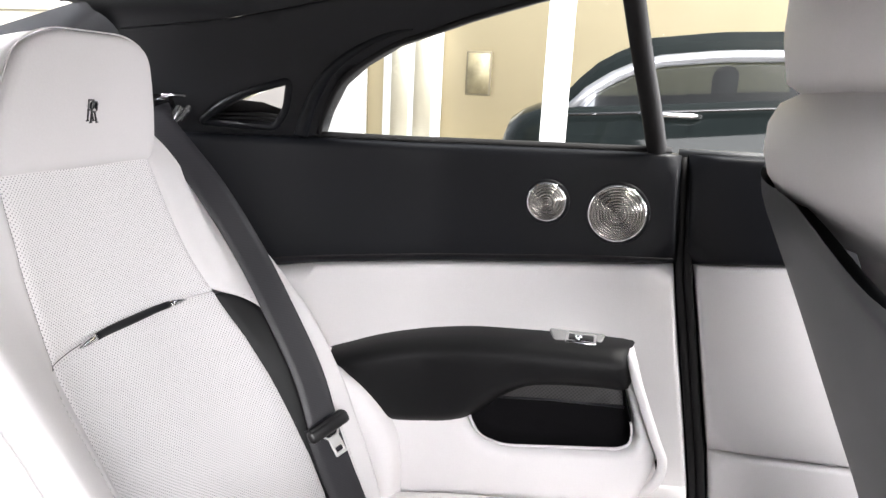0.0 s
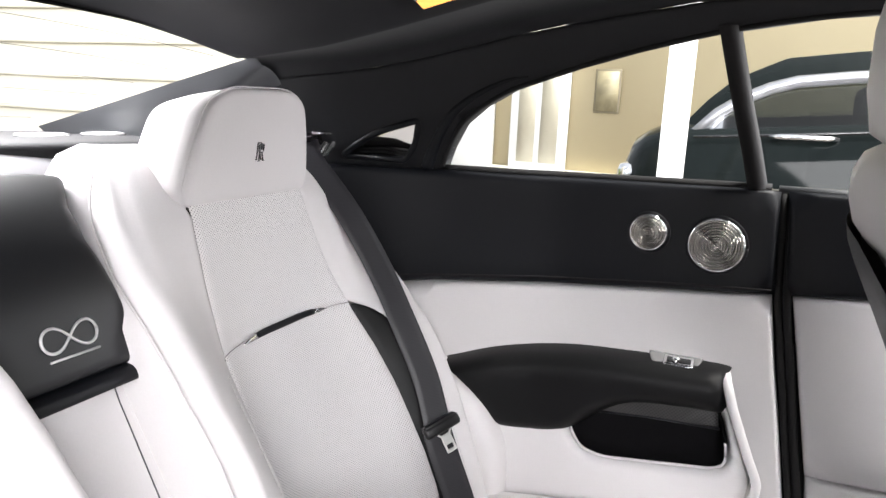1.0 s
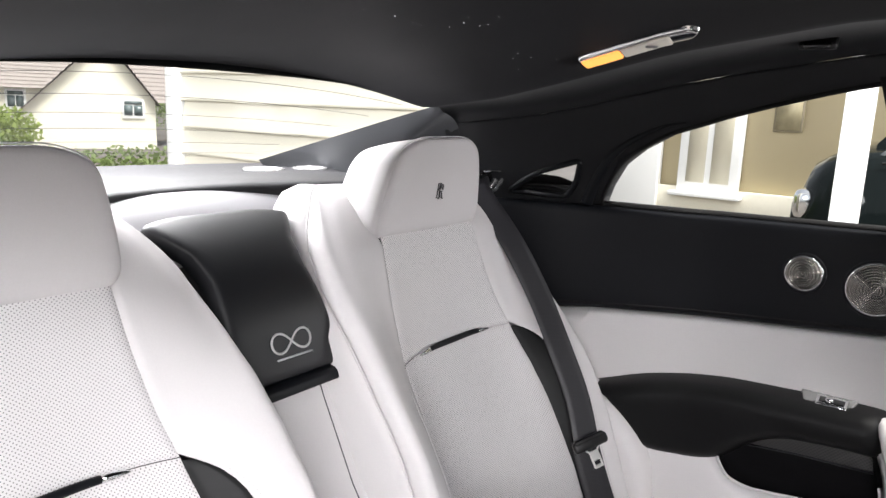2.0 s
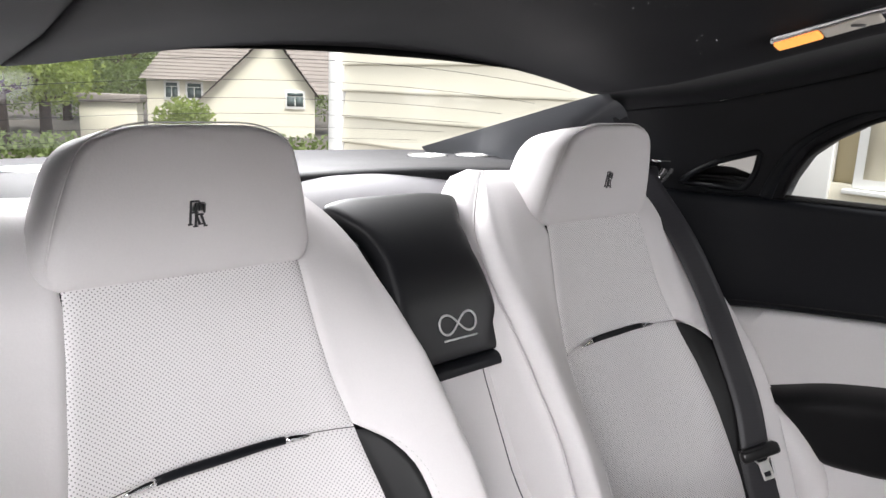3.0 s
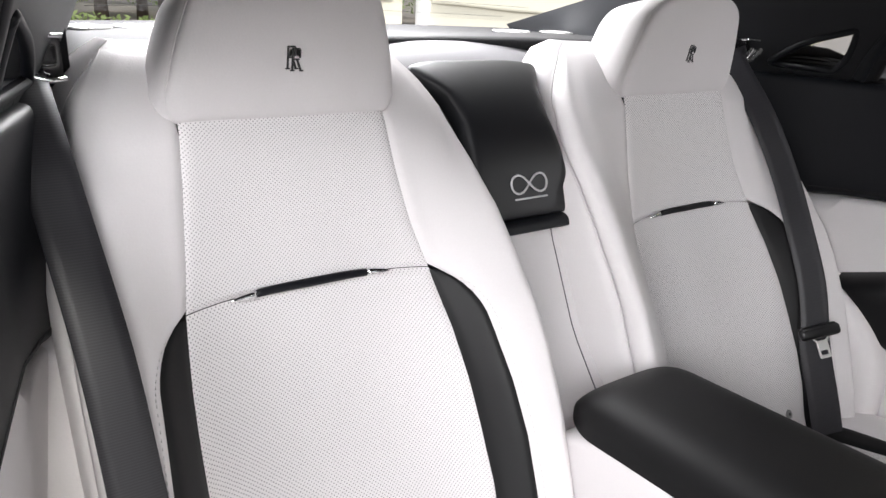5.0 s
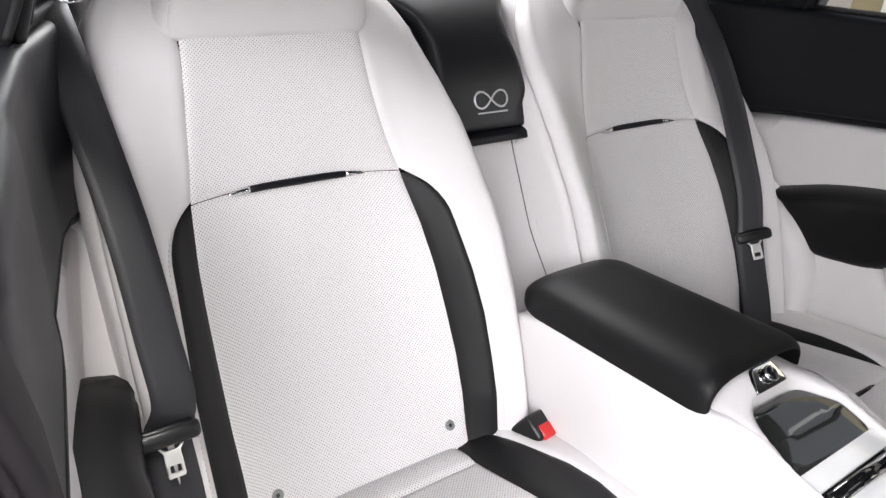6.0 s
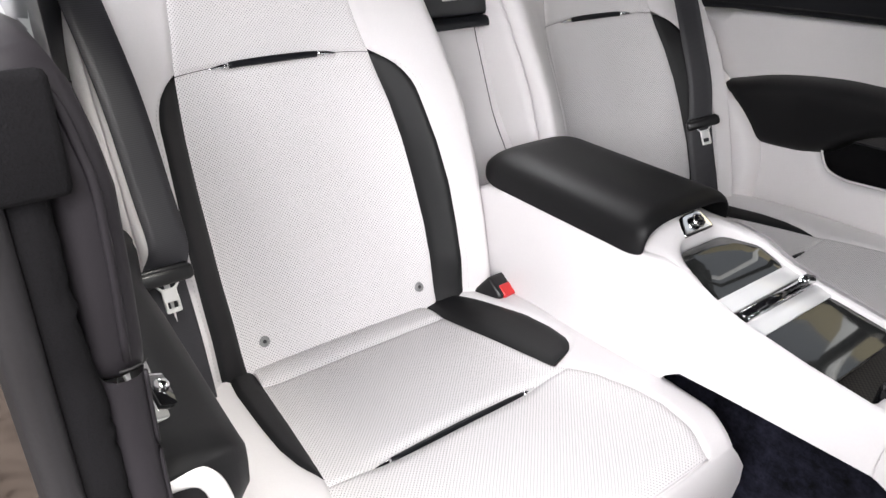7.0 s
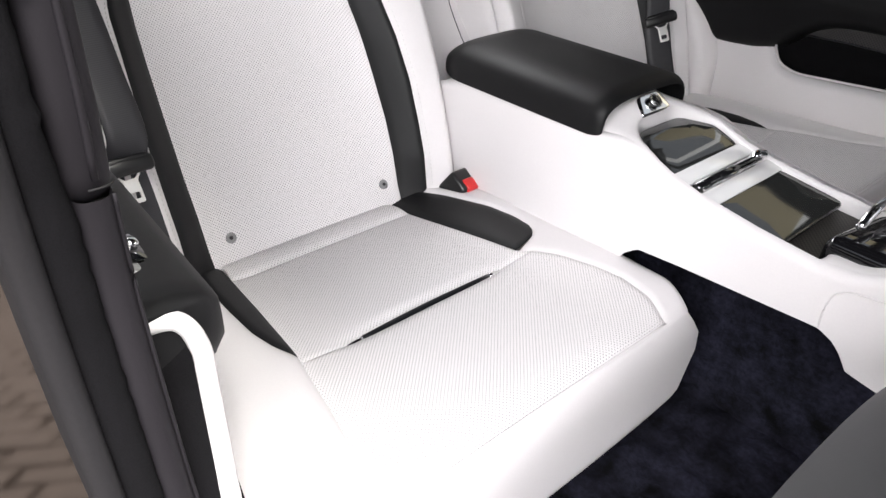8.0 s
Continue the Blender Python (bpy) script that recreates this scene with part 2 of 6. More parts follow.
def smooth_line(pts, n=8, closed=False):
    """A Catmull-Rom line through points of any dimension."""
    p = [np.array(q, float) for q in pts]
    out = []
    m = len(p)
    for i in range(m if closed else m - 1):
        if closed:
            a, b, c, d = p[i - 1], p[i], p[(i + 1) % m], p[(i + 2) % m]
        else:
            a, b, c, d = p[max(i - 1, 0)], p[i], p[i + 1], p[min(i + 2, m - 1)]
        for k in range(n):
            t = k / n
            out.append(0.5 * (2 * b + (c - a) * t + (2 * a - 5 * b + 4 * c - d) * t * t + (3 * b - a - 3 * c + d) * t ** 3))
    if not closed:
        out.append(p[-1])
    return out


def rounded(poly, r, n=5):
    """A closed 2D outline with its corners rounded; r is one radius or one a corner."""
    out = []
    m = len(poly)
    for i in range(m):
        rad = r[i] if isinstance(r, (list, tuple)) else r
        a, b, c = (np.array(poly[k % m], float) for k in (i - 1, i, i + 1))
        u, v = (a - b), (c - b)
        lu, lv = np.linalg.norm(u), np.linalg.norm(v)
        q = min(rad, 0.48 * lu, 0.48 * lv)
        if q < 1e-5:
            out.append(b)
            continue
        p0, p1 = b + u / lu * q, b + v / lv * q
        for k in range(n + 1):
            t = k / n
            out.append((1 - t) ** 2 * p0 + 2 * t * (1 - t) * b + t * t * p1)
    return out


def inside(poly, q):
    x, y = q[:, 0], q[:, 1]
    hit = np.zeros(len(q), bool)
    px, py = poly[:, 0], poly[:, 1]
    for i in range(len(poly)):
        x0, y0, x1, y1 = px[i - 1], py[i - 1], px[i], py[i]
        if y0 == y1:
            continue
        c = ((y0 > y) != (y1 > y)) & (x < (x1 - x0) * (y - y0) / (y1 - y0) + x0)
        hit ^= c
    return hit


def edge_distance(loops, q):
    best = np.full(len(q), 1e9)
    for poly in loops:
        for i in range(len(poly)):
            a, b = poly[i - 1], poly[i]
            ab = b - a
            t = np.clip(((q - a) @ ab) / max(ab @ ab, 1e-12), 0, 1)
            best = np.minimum(best, np.linalg.norm(q - (a + t[:, None] * ab), axis=1))
    return best


def sheet(outline, fn, holes=(), step=0.02, rim=0.0, puff=0.0, skirt=0.0):
    """A panel over a 2D outline with holes, mapped by fn(u, v, h); its edge rolls up to h = puff over rim, and a skirt goes back from it."""
    def dense(loop):
        out = []
        for i in range(len(loop)):
            a, b = np.array(loop[i], float), np.array(loop[(i + 1) % len(loop)], float)
            k = max(1, int(np.linalg.norm(b - a) / step))
            out += [a + (b - a) * j / k for j in range(k)]
        keep = [out[0]]
        for p in out[1:]:
            if np.linalg.norm(p - keep[-1]) > 3e-4:
                keep.append(p)
        return np.array(keep)
    loops = [dense(outline)] + [dense(h) for h in holes]
    lo, hi = loops[0].min(0), loops[0].max(0)
    gx, gy = np.meshgrid(np.arange(lo[0] + step / 2, hi[0], step), np.arange(lo[1] + step / 2, hi[1], step))
    q = np.stack([gx.ravel(), gy.ravel()], 1)
    extra = [q]
    rings = [rim * f for f in (0.12, 0.35, 0.65, 1.0)] if rim else []
    for loop in loops:
        t = np.roll(loop, -1, 0) - np.roll(loop, 1, 0)
        nrm = np.stack([-t[:, 1], t[:, 0]], 1) / np.maximum(np.linalg.norm(t, axis=1), 1e-9)[:, None]
        for r in rings:
            extra += [loop + nrm * r, loop - nrm * r]
    q = np.concatenate(extra)
    d = edge_distance(loops, q)
    ok = inside(loops[0], q)
    for h in loops[1:]:
        ok &= ~inside(h, q)
    n_grid = len(extra[0])
    lim = np.full(len(q), (rim + 0.45 * step) if rim else 0.45 * step)
    k = n_grid
    for loop in loops:
        for r in rings:
            for _ in range(2):
                lim[k:k + len(loop)] = r * 0.97
                k += len(loop)
    q = q[ok & (d >= lim)]
    verts, edges = [], []
    for loop in loops:
        base = len(verts)
        verts += [Vector(p) for p in loop]
        edges += [(base + i, base + (i + 1) % len(loop)) for i in range(len(loop))]
    verts += [Vector(p) for p in q]
    res = delaunay_2d_cdt(verts, edges, [], 0, 1e-5)
    v2 = np.array([tuple(v) for v in res[0]])
    tri = [f for f in res[2]]
    cen = np.array([v2[list(f)].mean(0) for f in tri])
    good = inside(loops[0], cen)
    for h in loops[1:]:
        good &= ~inside(h, cen)
    dd = edge_distance(loops, v2)
    hh = puff * np.sqrt(np.clip(1 - (1 - np.clip(dd / rim, 0, 1)) ** 2, 0, 1)) if rim else np.zeros(len(v2))
    bm = bmesh.new()
    bv = [bm.verts.new(fn(p[0], p[1], h)) for p, h in zip(v2, hh)]
    for f, g in zip(tri, good):
        if g:
            try:
                bm.faces.new([bv[i] for i in f])
            except ValueError:
                pass
    if skirt:
        low = {}
        where = {v: i for i, v in enumerate(bv)}
        for e in [e for e in bm.edges if len(e.link_faces) == 1]:
            for v in e.verts:
                if v not in low:
                    i = where[v]
                    low[v] = bm.verts.new(fn(v2[i][0], v2[i][1], -skirt))
            a, b = e.verts
            bm.faces.new((a, b, low[b], low[a]))
    bmesh.ops.delete(bm, geom=[v for v in bm.verts if not v.link_faces], context="VERTS")
    bmesh.ops.recalc_face_normals(bm, faces=bm.faces)
    return bm


def lerp(x, xs, ys):
    return float(np.interp(x, xs, ys))

# ---- car shell ----
SEAM_X = [-1.3, -0.70, -0.552, -0.44, -0.26, -0.045, 0.3, 0.8, 1.1]
SEAM_Z = [1.12, 1.213, 1.233, 1.258, 1.302, 1.336, 1.36, 1.33, 1.25]
PAN_X = [-1.3, -0.8, -0.65, -0.45, -0.25, 0.0, 1.2]
PAN_Y = [0.54, 0.56, 0.61, 0.675, 0.71, 0.715, 0.715]
SIDES = (("left", 1), ("right", -1))


def pan_y(x):
    return lerp(x, PAN_X, PAN_Y)


def side_y(x, z):
    """Half width of the cabin: upright below the waistline, leaning in above it."""
    return pan_y(x) - (0.45 * (z - 1.04) if z > 1.04 else 0.0)


def seam_z(x):
    return lerp(x, SEAM_X, SEAM_Z)


def on_wall(side, out=0.0):
    """Maps (x, z, h) to the cabin's side; h and out go inwards."""
    inset = (lambda x: lerp(x, [-0.8, -0.2, 0.05], [0.034, 0.030, 0.0])) if side < 0 else (lambda x: 0.0)
    return lambda x, z, h: (x, side * (side_y(x, z) - h - out - inset(x)), z)


def roof_z(x, y):
    return seam_z(x) + lerp(x, [-0.72, -0.45, -0.2], [0.050, 0.068, 0.094]) * (1 - (y / 0.46) ** 2)


# headlining
ceiling = part("ceiling", sheet([(-0.72, -0.46), (1.0, -0.46), (1.0, 0.46), (-0.72, 0.46)], lambda x, y, h: (x, y, roof_z(x, y) - h), step=0.04, rim=0.02, puff=0.006, skirt=0.03), headlining)
tagged(ceiling, "black suede headlining of the car roof", "ceiling", kind="structure")
rows = []
for k in range(33):
    y = -0.49 + 0.98 * k / 32
    z = 1.251 - 0.036 * (abs(y) / 0.48) ** 2.6
    rows.append([(-0.70, y, z - 0.004), (-0.715, y, z - 0.002), (-0.724, y, z + 0.004), (-0.73, y, z + 0.02), (-0.73, y, z + 0.05)])
tagged(part("trim_rear", grid(rows), headlining), "black rear edge of the headlining", "trim", kind="structure")

# outer roof skin, so that the sky does not shine through
tagged(part("roof_skin", sheet([(-0.75, -0.60), (1.0, -0.60), (1.0, 0.60), (-0.75, 0.60)], lambda x, y, h: (x, y, seam_z(x) + 0.075 - 0.09 * (y / 0.6) ** 4), step=0.06), gloss_black), "glossy black car roof seen from inside only", "roof", kind="structure")

WINDOW = [(-0.449, 1.047), (-0.434, 1.079), (-0.406, 1.122), (-0.369, 1.152), (-0.318, 1.181), (-0.268, 1.199), (-0.212, 1.218), (-0.12, 1.244), (-0.017, 1.268), (0.12, 1.288), (0.35, 1.303), (0.62, 1.29), (0.82, 1.24), (0.98, 1.15), (1.02, 1.047)]
QUARTER = rounded([(-0.615, 1.058), (-0.585, 1.082), (-0.548, 1.102), (-0.476, 1.126), (-0.49, 1.079), (-0.512, 1.053)], [0.006, 0.02, 0.02, 0.012, 0.02, 0.008])

for name, side in SIDES:
    near = side < 0
    wall = thing("wall_" + name, (-0.3, side * 0.75, 0.3), "two-tone black and white leather side wall of a car cabin", "side wall", kind="structure")
    # trim above the waistline with both windows cut out
    top = [(x, seam_z(x) - 0.03) for x in np.linspace(1.08, -0.72, 30)]
    if near:
        edge, cut = [(-0.72, 1.036), (-0.455, 1.036)] + WINDOW[:12] + [(1.0, 1.20)], [QUARTER]
    else:
        edge, cut = [(-0.72, 1.036), (1.08, 1.036)], [WINDOW, QUARTER]
    part("pillar_trim", sheet(edge + top, on_wall(side), holes=cut, step=0.025, rim=0.008, puff=0.004, skirt=0.035), pillar_leather, wall, "soft black pillar trim")
    # roof rail from the trim to the headlining
    rows = []
    for x in np.linspace(-0.72, 1.08, 46):
        z0, z1 = seam_z(x) - 0.03, seam_z(x)
        y0, y1 = side_y(x, z0), 0.458
        r = []
        for k in range(9):
            t = k / 8
            cy, cz = y0 - 0.012, z1 + 0.006
            r.append((x, side * ((1 - t) ** 2 * y0 + 2 * t * (1 - t) * cy + t * t * y1), (1 - t) ** 2 * z0 + 2 * t * (1 - t) * cz + t * t * (z1 + 0.001)))
        rows.append(r)
    part("roof_rail", grid(rows), pillar_leather, wall)
    # shaped surround of the rear quarter: a raised lip behind the big window
    lip = smooth_line([(-0.475, 1.045), (-0.455, 1.088), (-0.425, 1.132), (-0.385, 1.165), (-0.33, 1.193), (-0.29, 1.203)], 6)
    part("window_lip", tube([on_wall(side)(x, z, 0.001) for x, z in lip], [0.012 - 0.009 * i / (len(lip) - 1) for i in range(len(lip))], 10), black_leather, wall)
    seal = smooth_line(WINDOW[:13], 5)
    part("window_seal", tube([on_wall(side)(x, z, 0.0015) for x, z in seal], 0.0042, 8), rubber, wall, "black rubber window seal")
    crease = smooth_line([(-0.64, 1.060), (-0.585, 1.112), (-0.52, 1.133), (-0.458, 1.145), (-0.388, 1.171), (-0.323, 1.189), (-0.27, 1.205)], 6)
    part("trim_seam", tube([on_wall(side)(x, z, 0.001) for x, z in crease], 0.0018, 6), rubber, wall)
    qf = [on_wall(side)(p[0], p[1], 0.002) for p in QUARTER]
    part("quarter_frame", tube(qf + qf[:1], 0.006, 8), black_leather, wall)
    # louvred sill inside the quarter opening
    for k in range(3):
        z = 1.056 + 0.006 * k
        part("louvre", tube([(x, side * (side_y(x, z) + 0.012 + 0.006 * k), z + 0.003 * math.sin((x + 0.61) / 0.1 * math.pi)) for x in np.linspace(-0.612, -0.478, 8)], 0.0045, 6), plastic, wall)
    bm = sheet([(-0.62, 1.05), (-0.49, 1.05), (-0.484, 1.066), (-0.505, 1.079), (-0.535, 1.090), (-0.565, 1.092), (-0.60, 1.078)], lambda x, z, h: (x, side * (side_y(x, z) + 0.03), z), step=0.03)
    part("quarter_blind", bm, plastic, wall)
    # black upper panel and its seam
    front = 0.098
    nose = [(0.0, 1.036), (0.045, 1.020), (0.068, 0.98), (0.072, 0.888)] if near else [(0.070, 1.049), (front - 0.004, 1.047), (0.104, 0.888)]
    upper = [(-0.80, 1.040), (-0.30, 1.041)] + nose + [(-0.03, 0.876), (-0.172, 0.864), (-0.452, 0.841), (-0.52, 0.833), (-0.62, 0.80), (-0.80, 0.78)]
    part("upper_panel", sheet(upper, on_wall(side, 0.004), step=0.03, rim=0.014, puff=0.014, skirt=0.03), black_leather, wall, "smooth black leather upper panel")
    line = smooth_line([(-0.60, 0.822), (-0.52, 0.846), (-0.452, 0.854), (-0.172, 0.877), (-0.03, 0.889), (0.066 if near else 0.098, 0.897)], 6)
    part("seam", tube([on_wall(side, 0.0185)(x, z, 0) for x, z in line], 0.0012, 6), rubber, wall)
    # top ledge between panel and glass
    if not near:
        part("waist_seal", tube([(x, side * (pan_y(x) + 0.002), 1.043 + 0.008 * max(0, (x + 0.3) / 0.4)) for x in np.linspace(-0.46, 0.08, 20)], 0.007, 8), rubber, wall)
    if near:
        part("top_ledge", grid([[(x, -(pan_y(x) - 0.012 - lerp(x, [-0.8, -0.2, 0.05], [0.034, 0.030, 0.0]) + 0.10 * t), 1.034 + 0.010 * math.sin(t * math.pi * 0.8) - 0.012 * t * t) for t in np.linspace(0, 1, 10)] for x in np.linspace(-0.46, 0.06, 24)]), ledge_leather, wall, "glossy leather ledge, greyed for the sky's sheen")
    if near:
        part("closing_panel", sheet([(-0.68, 0.9), (-0.53, 0.9), (-0.53, 1.19), (-0.68, 1.19)], lambda y, z, h: (-0.70, y, z), step=0.1), pillar_leather, wall)
    # white lower panel
    lower = [(-0.80, 0.80), (-0.62, 0.805), (-0.52, 0.830), (-0.452, 0.838), (-0.172, 0.861), (-0.03, 0.873)] + ([(0.070, 0.884), (0.066, 0.78), (0.080, 0.66), (0.118, 0.53), (0.16, 0.30)] if near else [(0.101, 0.885), (0.118, 0.78), (0.140, 0.66), (0.162, 0.53), (0.19, 0.30)]) + [(-0.80, 0.30)]
    part("lower_panel", sheet(lower, on_wall(side), step=0.035, rim=0.01, puff=0.012, skirt=0.03), white_leather, wall, "white leather lower panel")
    if not near:
        low = [(-0.1, 0.512), (0.158, 0.535), (0.19, 0.29), (-0.1, 0.27)]
        part("kick_panel", sheet(low, on_wall(side, 0.013), step=0.03, rim=0.006, puff=0.004, skirt=0.02), white_leather, wall)

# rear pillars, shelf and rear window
WIN_EDGE = smooth_line([(-0.712, 0.482, 1.214), (-0.86, 0.488, 1.176), (-1.03, 0.482, 1.128), (-1.2, 0.468, 1.079)], 6)
for name, side in SIDES:
    rows = []
    edge_x, edge_y, edge_z = ([p[k] for p in reversed(WIN_EDGE)] for k in range(3))
    for x in np.linspace(-0.69, -1.2, 32):
        xa = max(x, -0.70)
        z0, z1 = seam_z(xa) - 0.03, seam_z(xa)
        y0 = side_y(xa, z0)
        arch = [(0.4585 + (y0 - 0.4585) * t ** 0.8, z1 - 0.003 - 0.027 * t * t) for t in (0, 0.2, 0.4, 0.6, 0.8)]
        arch += [(side_y(xa, z0 + (1.05 - z0) * t), z0 + (1.05 - z0) * t) for t in (0, 0.25, 0.5, 0.75, 1.0)]
        y, z = lerp(x, edge_x, edge_y), lerp(x, edge_x, edge_z)
        zb = lerp(x, [-1.2, -1.0, -0.72], [1.055, 1.06, 1.05])
        yb = lerp(x, [-1.2, -0.95, -0.72], [0.485, 0.515, 0.575])
        flank = [(y + (yb - y) * t + 0.006 * math.sin(t * math.pi), z + (zb - z) * t ** 0.8) for t in np.linspace(0, 1, 10)]
        r = []
        for k, (a, b) in enumerate(zip(arch, flank)):
            w = min(1.0, max(0.0, (-0.655 - x) / (0.065 + 0.04 * min(k, 4))))
            w = w * w * (3 - 2 * w)
            r.append((x, side * (a[0] + (b[0] - a[0]) * w - 0.002), a[1] + (b[1] - a[1]) * w - 0.001))
        rows.append(r)
    pil = part("rear_pillar_" + name, grid(rows), skylit_leather)
    tagged(pil, "dark leather rear pillar trim beside the back window", "pillar trim", kind="structure")
    bm = bmesh.new()
    ahead = [[(-0.68, side * 0.63, 1.19), (-0.68, side * 0.64, 1.18), (-0.68, side * 0.64, 1.0)], [(-0.712, side * 0.52, 1.212), (-0.705, side * 0.63, 1.20), (-0.705, side * 0.63, 1.0)]]
    grid(ahead + [[(p[0], side * (p[1] + 0.012), p[2] - 0.004), (p[0], side * 0.61, p[2] - 0.02), (p[0], side * 0.61, 1.0)] for p in WIN_EDGE[1:]], bm)
    part("backing", bm, headlining, pil)

def shelf_z(x):
    return lerp(x, [-1.36, -1.19, -1.10, -0.95, -0.80, -0.70], [1.066, 1.066, 1.068, 1.076, 1.084, 1.086])


bm = sheet([(-0.80 + 0.085 * min(1.0, abs(y) / 0.26) ** 2, y) for y in np.linspace(-0.56, 0.56, 41)] + [(-1.25 - 0.10 * (1 - (y / 0.56) ** 2), y) for y in np.linspace(0.56, -0.56, 15)], lambda x, y, h: (x, y, shelf_z(x) + h - 0.012 - 0.55 * max(0.0, abs(y) - 0.42) * min(1.0, max(0.0, (x + 1.0) / 0.2))), step=0.03, rim=0.018, puff=0.012, skirt=0.04)
shelf = part("parcel_shelf", bm, shelf_leather)
tagged(shelf, "black leather parcel shelf under the back window", "shelf", kind="structure")

rows = []
for i in range(13):
    t = i / 12
    r = []
    for k in range(25):
        u = -1 + 2 * k / 24
        p = np.array(WIN_EDGE[0]) * (1 - t) + np.array(WIN_EDGE[-1]) * t
        arch = 1 - u * u
        r.append((p[0] - 0.02 * arch - 0.09 * t * arch, u * (p[1] + 0.004), p[2] + 0.035 * arch * (1 - t) + 0.006))
    rows.append(r)
glass = grid(rows)
bmesh.ops.recalc_face_normals(glass, faces=glass.faces)
if next(iter(glass.faces)).normal.z > 0:
    bmesh.ops.reverse_faces(glass, faces=glass.faces)
back_window = part("window_back", glass, back_pane)
back_window.visible_shadow = False
tagged(back_window, "wide clear back window with thin heating wires", "window", kind="structure")
for i in range(1, 12, 2):
    wire = [(p[0] + 0.001, p[1], p[2] - 0.001) for p in rows[i][1:-1]]
    part("heating_wire", tube(wire, 0.00035, 4), rubber, back_window)

frosted = bpy.data.materials.new("frosted_pane")
frosted.use_nodes = True
fn = frosted.node_tree.nodes
fn.remove(fn["Principled BSDF"])
veil = fn.new("ShaderNodeBsdfTranslucent")
veil.inputs[0].default_value = (0.30, 0.29, 0.29, 1)
frosted.node_tree.links.new(veil.outputs[0], fn["Material Output"].inputs[0])
for name, side in SIDES:
    # big side pane and quarter pane; the pane of the open door side is wound down
    bm = sheet(WINDOW, lambda x, z, h: (x, side * (side_y(x, z) + 0.016), z), step=0.05) if side > 0 else None
    if bm:
        for f in bm.faces:
            if f.normal.y * side > 0:
                f.normal_flip()
        w = part("window_" + name, bm, pane)
        w.visible_shadow = False
        tagged(w, "clear side window of the car", "window", kind="structure")
    bm = sheet(QUARTER, lambda x, z, h: (x, side * (side_y(x, z) + 0.045), z), step=0.04)
    for f in bm.faces:
        if f.normal.y * side > 0:
            f.normal_flip()
    w = part("quarter_window_" + name, bm, frosted)
    w.visible_shadow = False
    tagged(w, "small frosted grey rear quarter window", "window", kind="structure")

# upright bar between the panes
post_line = [(-0.002, 1.277), (0.021, 1.19), (0.044, 1.11), (0.061, 1.046)]
bm = grid([[(x - 0.015, side_y(x, z) + 0.012, z), (x - 0.014, side_y(x, z) - 0.006, z), (x - 0.004, side_y(x, z) - 0.010, z), (x + 0.010, side_y(x, z) - 0.008, z), (x + 0.015, side_y(x, z) + 0.012, z)] for x, z in smooth_line(post_line, 5)])
tagged(part("window_bar", bm, rubber), "black upright bar between the side windows", "window bar", kind="structure")

# front door on the far side
door = thing("door_1", (0.6, 0.75, 0.3), "closed car door with black upper and white lower leather", "door", kind="structure")
part("upper_panel", sheet([(0.104, 1.049), (1.05, 1.06), (1.05, 0.96), (0.118, 0.889)], on_wall(1, 0.004), step=0.04, rim=0.012, puff=0.014, skirt=0.03), black_leather, door)
part("lower_panel", sheet([(0.130, 0.887), (1.05, 0.958), (1.05, 0.62), (0.184, 0.600)], on_wall(1), step=0.04, rim=0.008, puff=0.010, skirt=0.03), white_leather, door)
part("kick_panel", sheet([(0.186, 0.594), (1.05, 0.615), (1.05, 0.25), (0.225, 0.25)], on_wall(1, -0.004), step=0.04, rim=0.008, puff=0.010, skirt=0.03), white_leather, door)
part("top_ledge", tube([(x, 0.716, 1.047 + 0.01 * x) for x in np.linspace(0.09, 1.05, 12)], 0.008, 8), grey_leather, door)
part("gap_backing", sheet([(0.02, 1.04), (0.16, 1.04), (0.30, 0.25), (0.10, 0.25)], lambda x, z, h: (x, 0.736, z), step=0.1), rubber, door)
gap = [(0.100, 1.045), (0.112, 0.884), (0.128, 0.79), (0.150, 0.66), (0.172, 0.53), (0.20, 0.30)]
for off, r in ((-0.006, 0.006), (0.006, 0.0065), (0.0, 0.004)):
    part("door_seal", tube([(x + 0.004 + off, 0.712 + (0.006 if off == 0 else 0), z) for x, z in smooth_line(gap, 5)], r, 8), rubber, door, "black rubber door seal")

# door frame on the open side: soft edge, flocked seal, rubber bulb, painted jamb
FRAME = [(0.094, 1.046), (0.097, 0.99), (0.093, 0.93), (0.086, 0.884), (0.082, 0.83), (0.084, 0.775), (0.093, 0.70), (0.102, 0.645), (0.135, 0.515), (0.19, 0.30), (0.21, 0.14)]
frame_line = smooth_line(FRAME, 7)
jamb = thing("door_frame", (0.15, -0.74, 0.2), "open door frame with black rubber seals and flock", "door frame", kind="structure")


def strip(profile, taper=0.035, start=2.0):
    """Sweeps a (forward, sideways) profile down the door frame, rounded over at the top."""
    rows = []
    for i, (x, z) in enumerate(frame_line):
        if z > start:
            continue
        d = max(0.0, 1 - (1.046 - z) / taper)
        back = 0.05 * (1 - math.sqrt(max(0.0, 1 - d * d)))
        rows.append([(x + fx - back, -y, z) for fx, y in profile])
    return grid(rows)


def arc(cx, cy, rx, ry, a0, a1, n=7):
    return [(cx + rx * math.cos(radians(a0 + (a1 - a0) * k / (n - 1))), cy + ry * math.sin(radians(a0 + (a1 - a0) * k / (n - 1)))) for k in range(n)]


part("edge_roll", strip([(-0.05, 0.692)] + arc(-0.002, 0.7030, 0.008, 0.0105, -90, 90) + [(-0.006, 0.716)], start=0.8835), matte_black, jamb, "rolled black leather edge")
rows = []
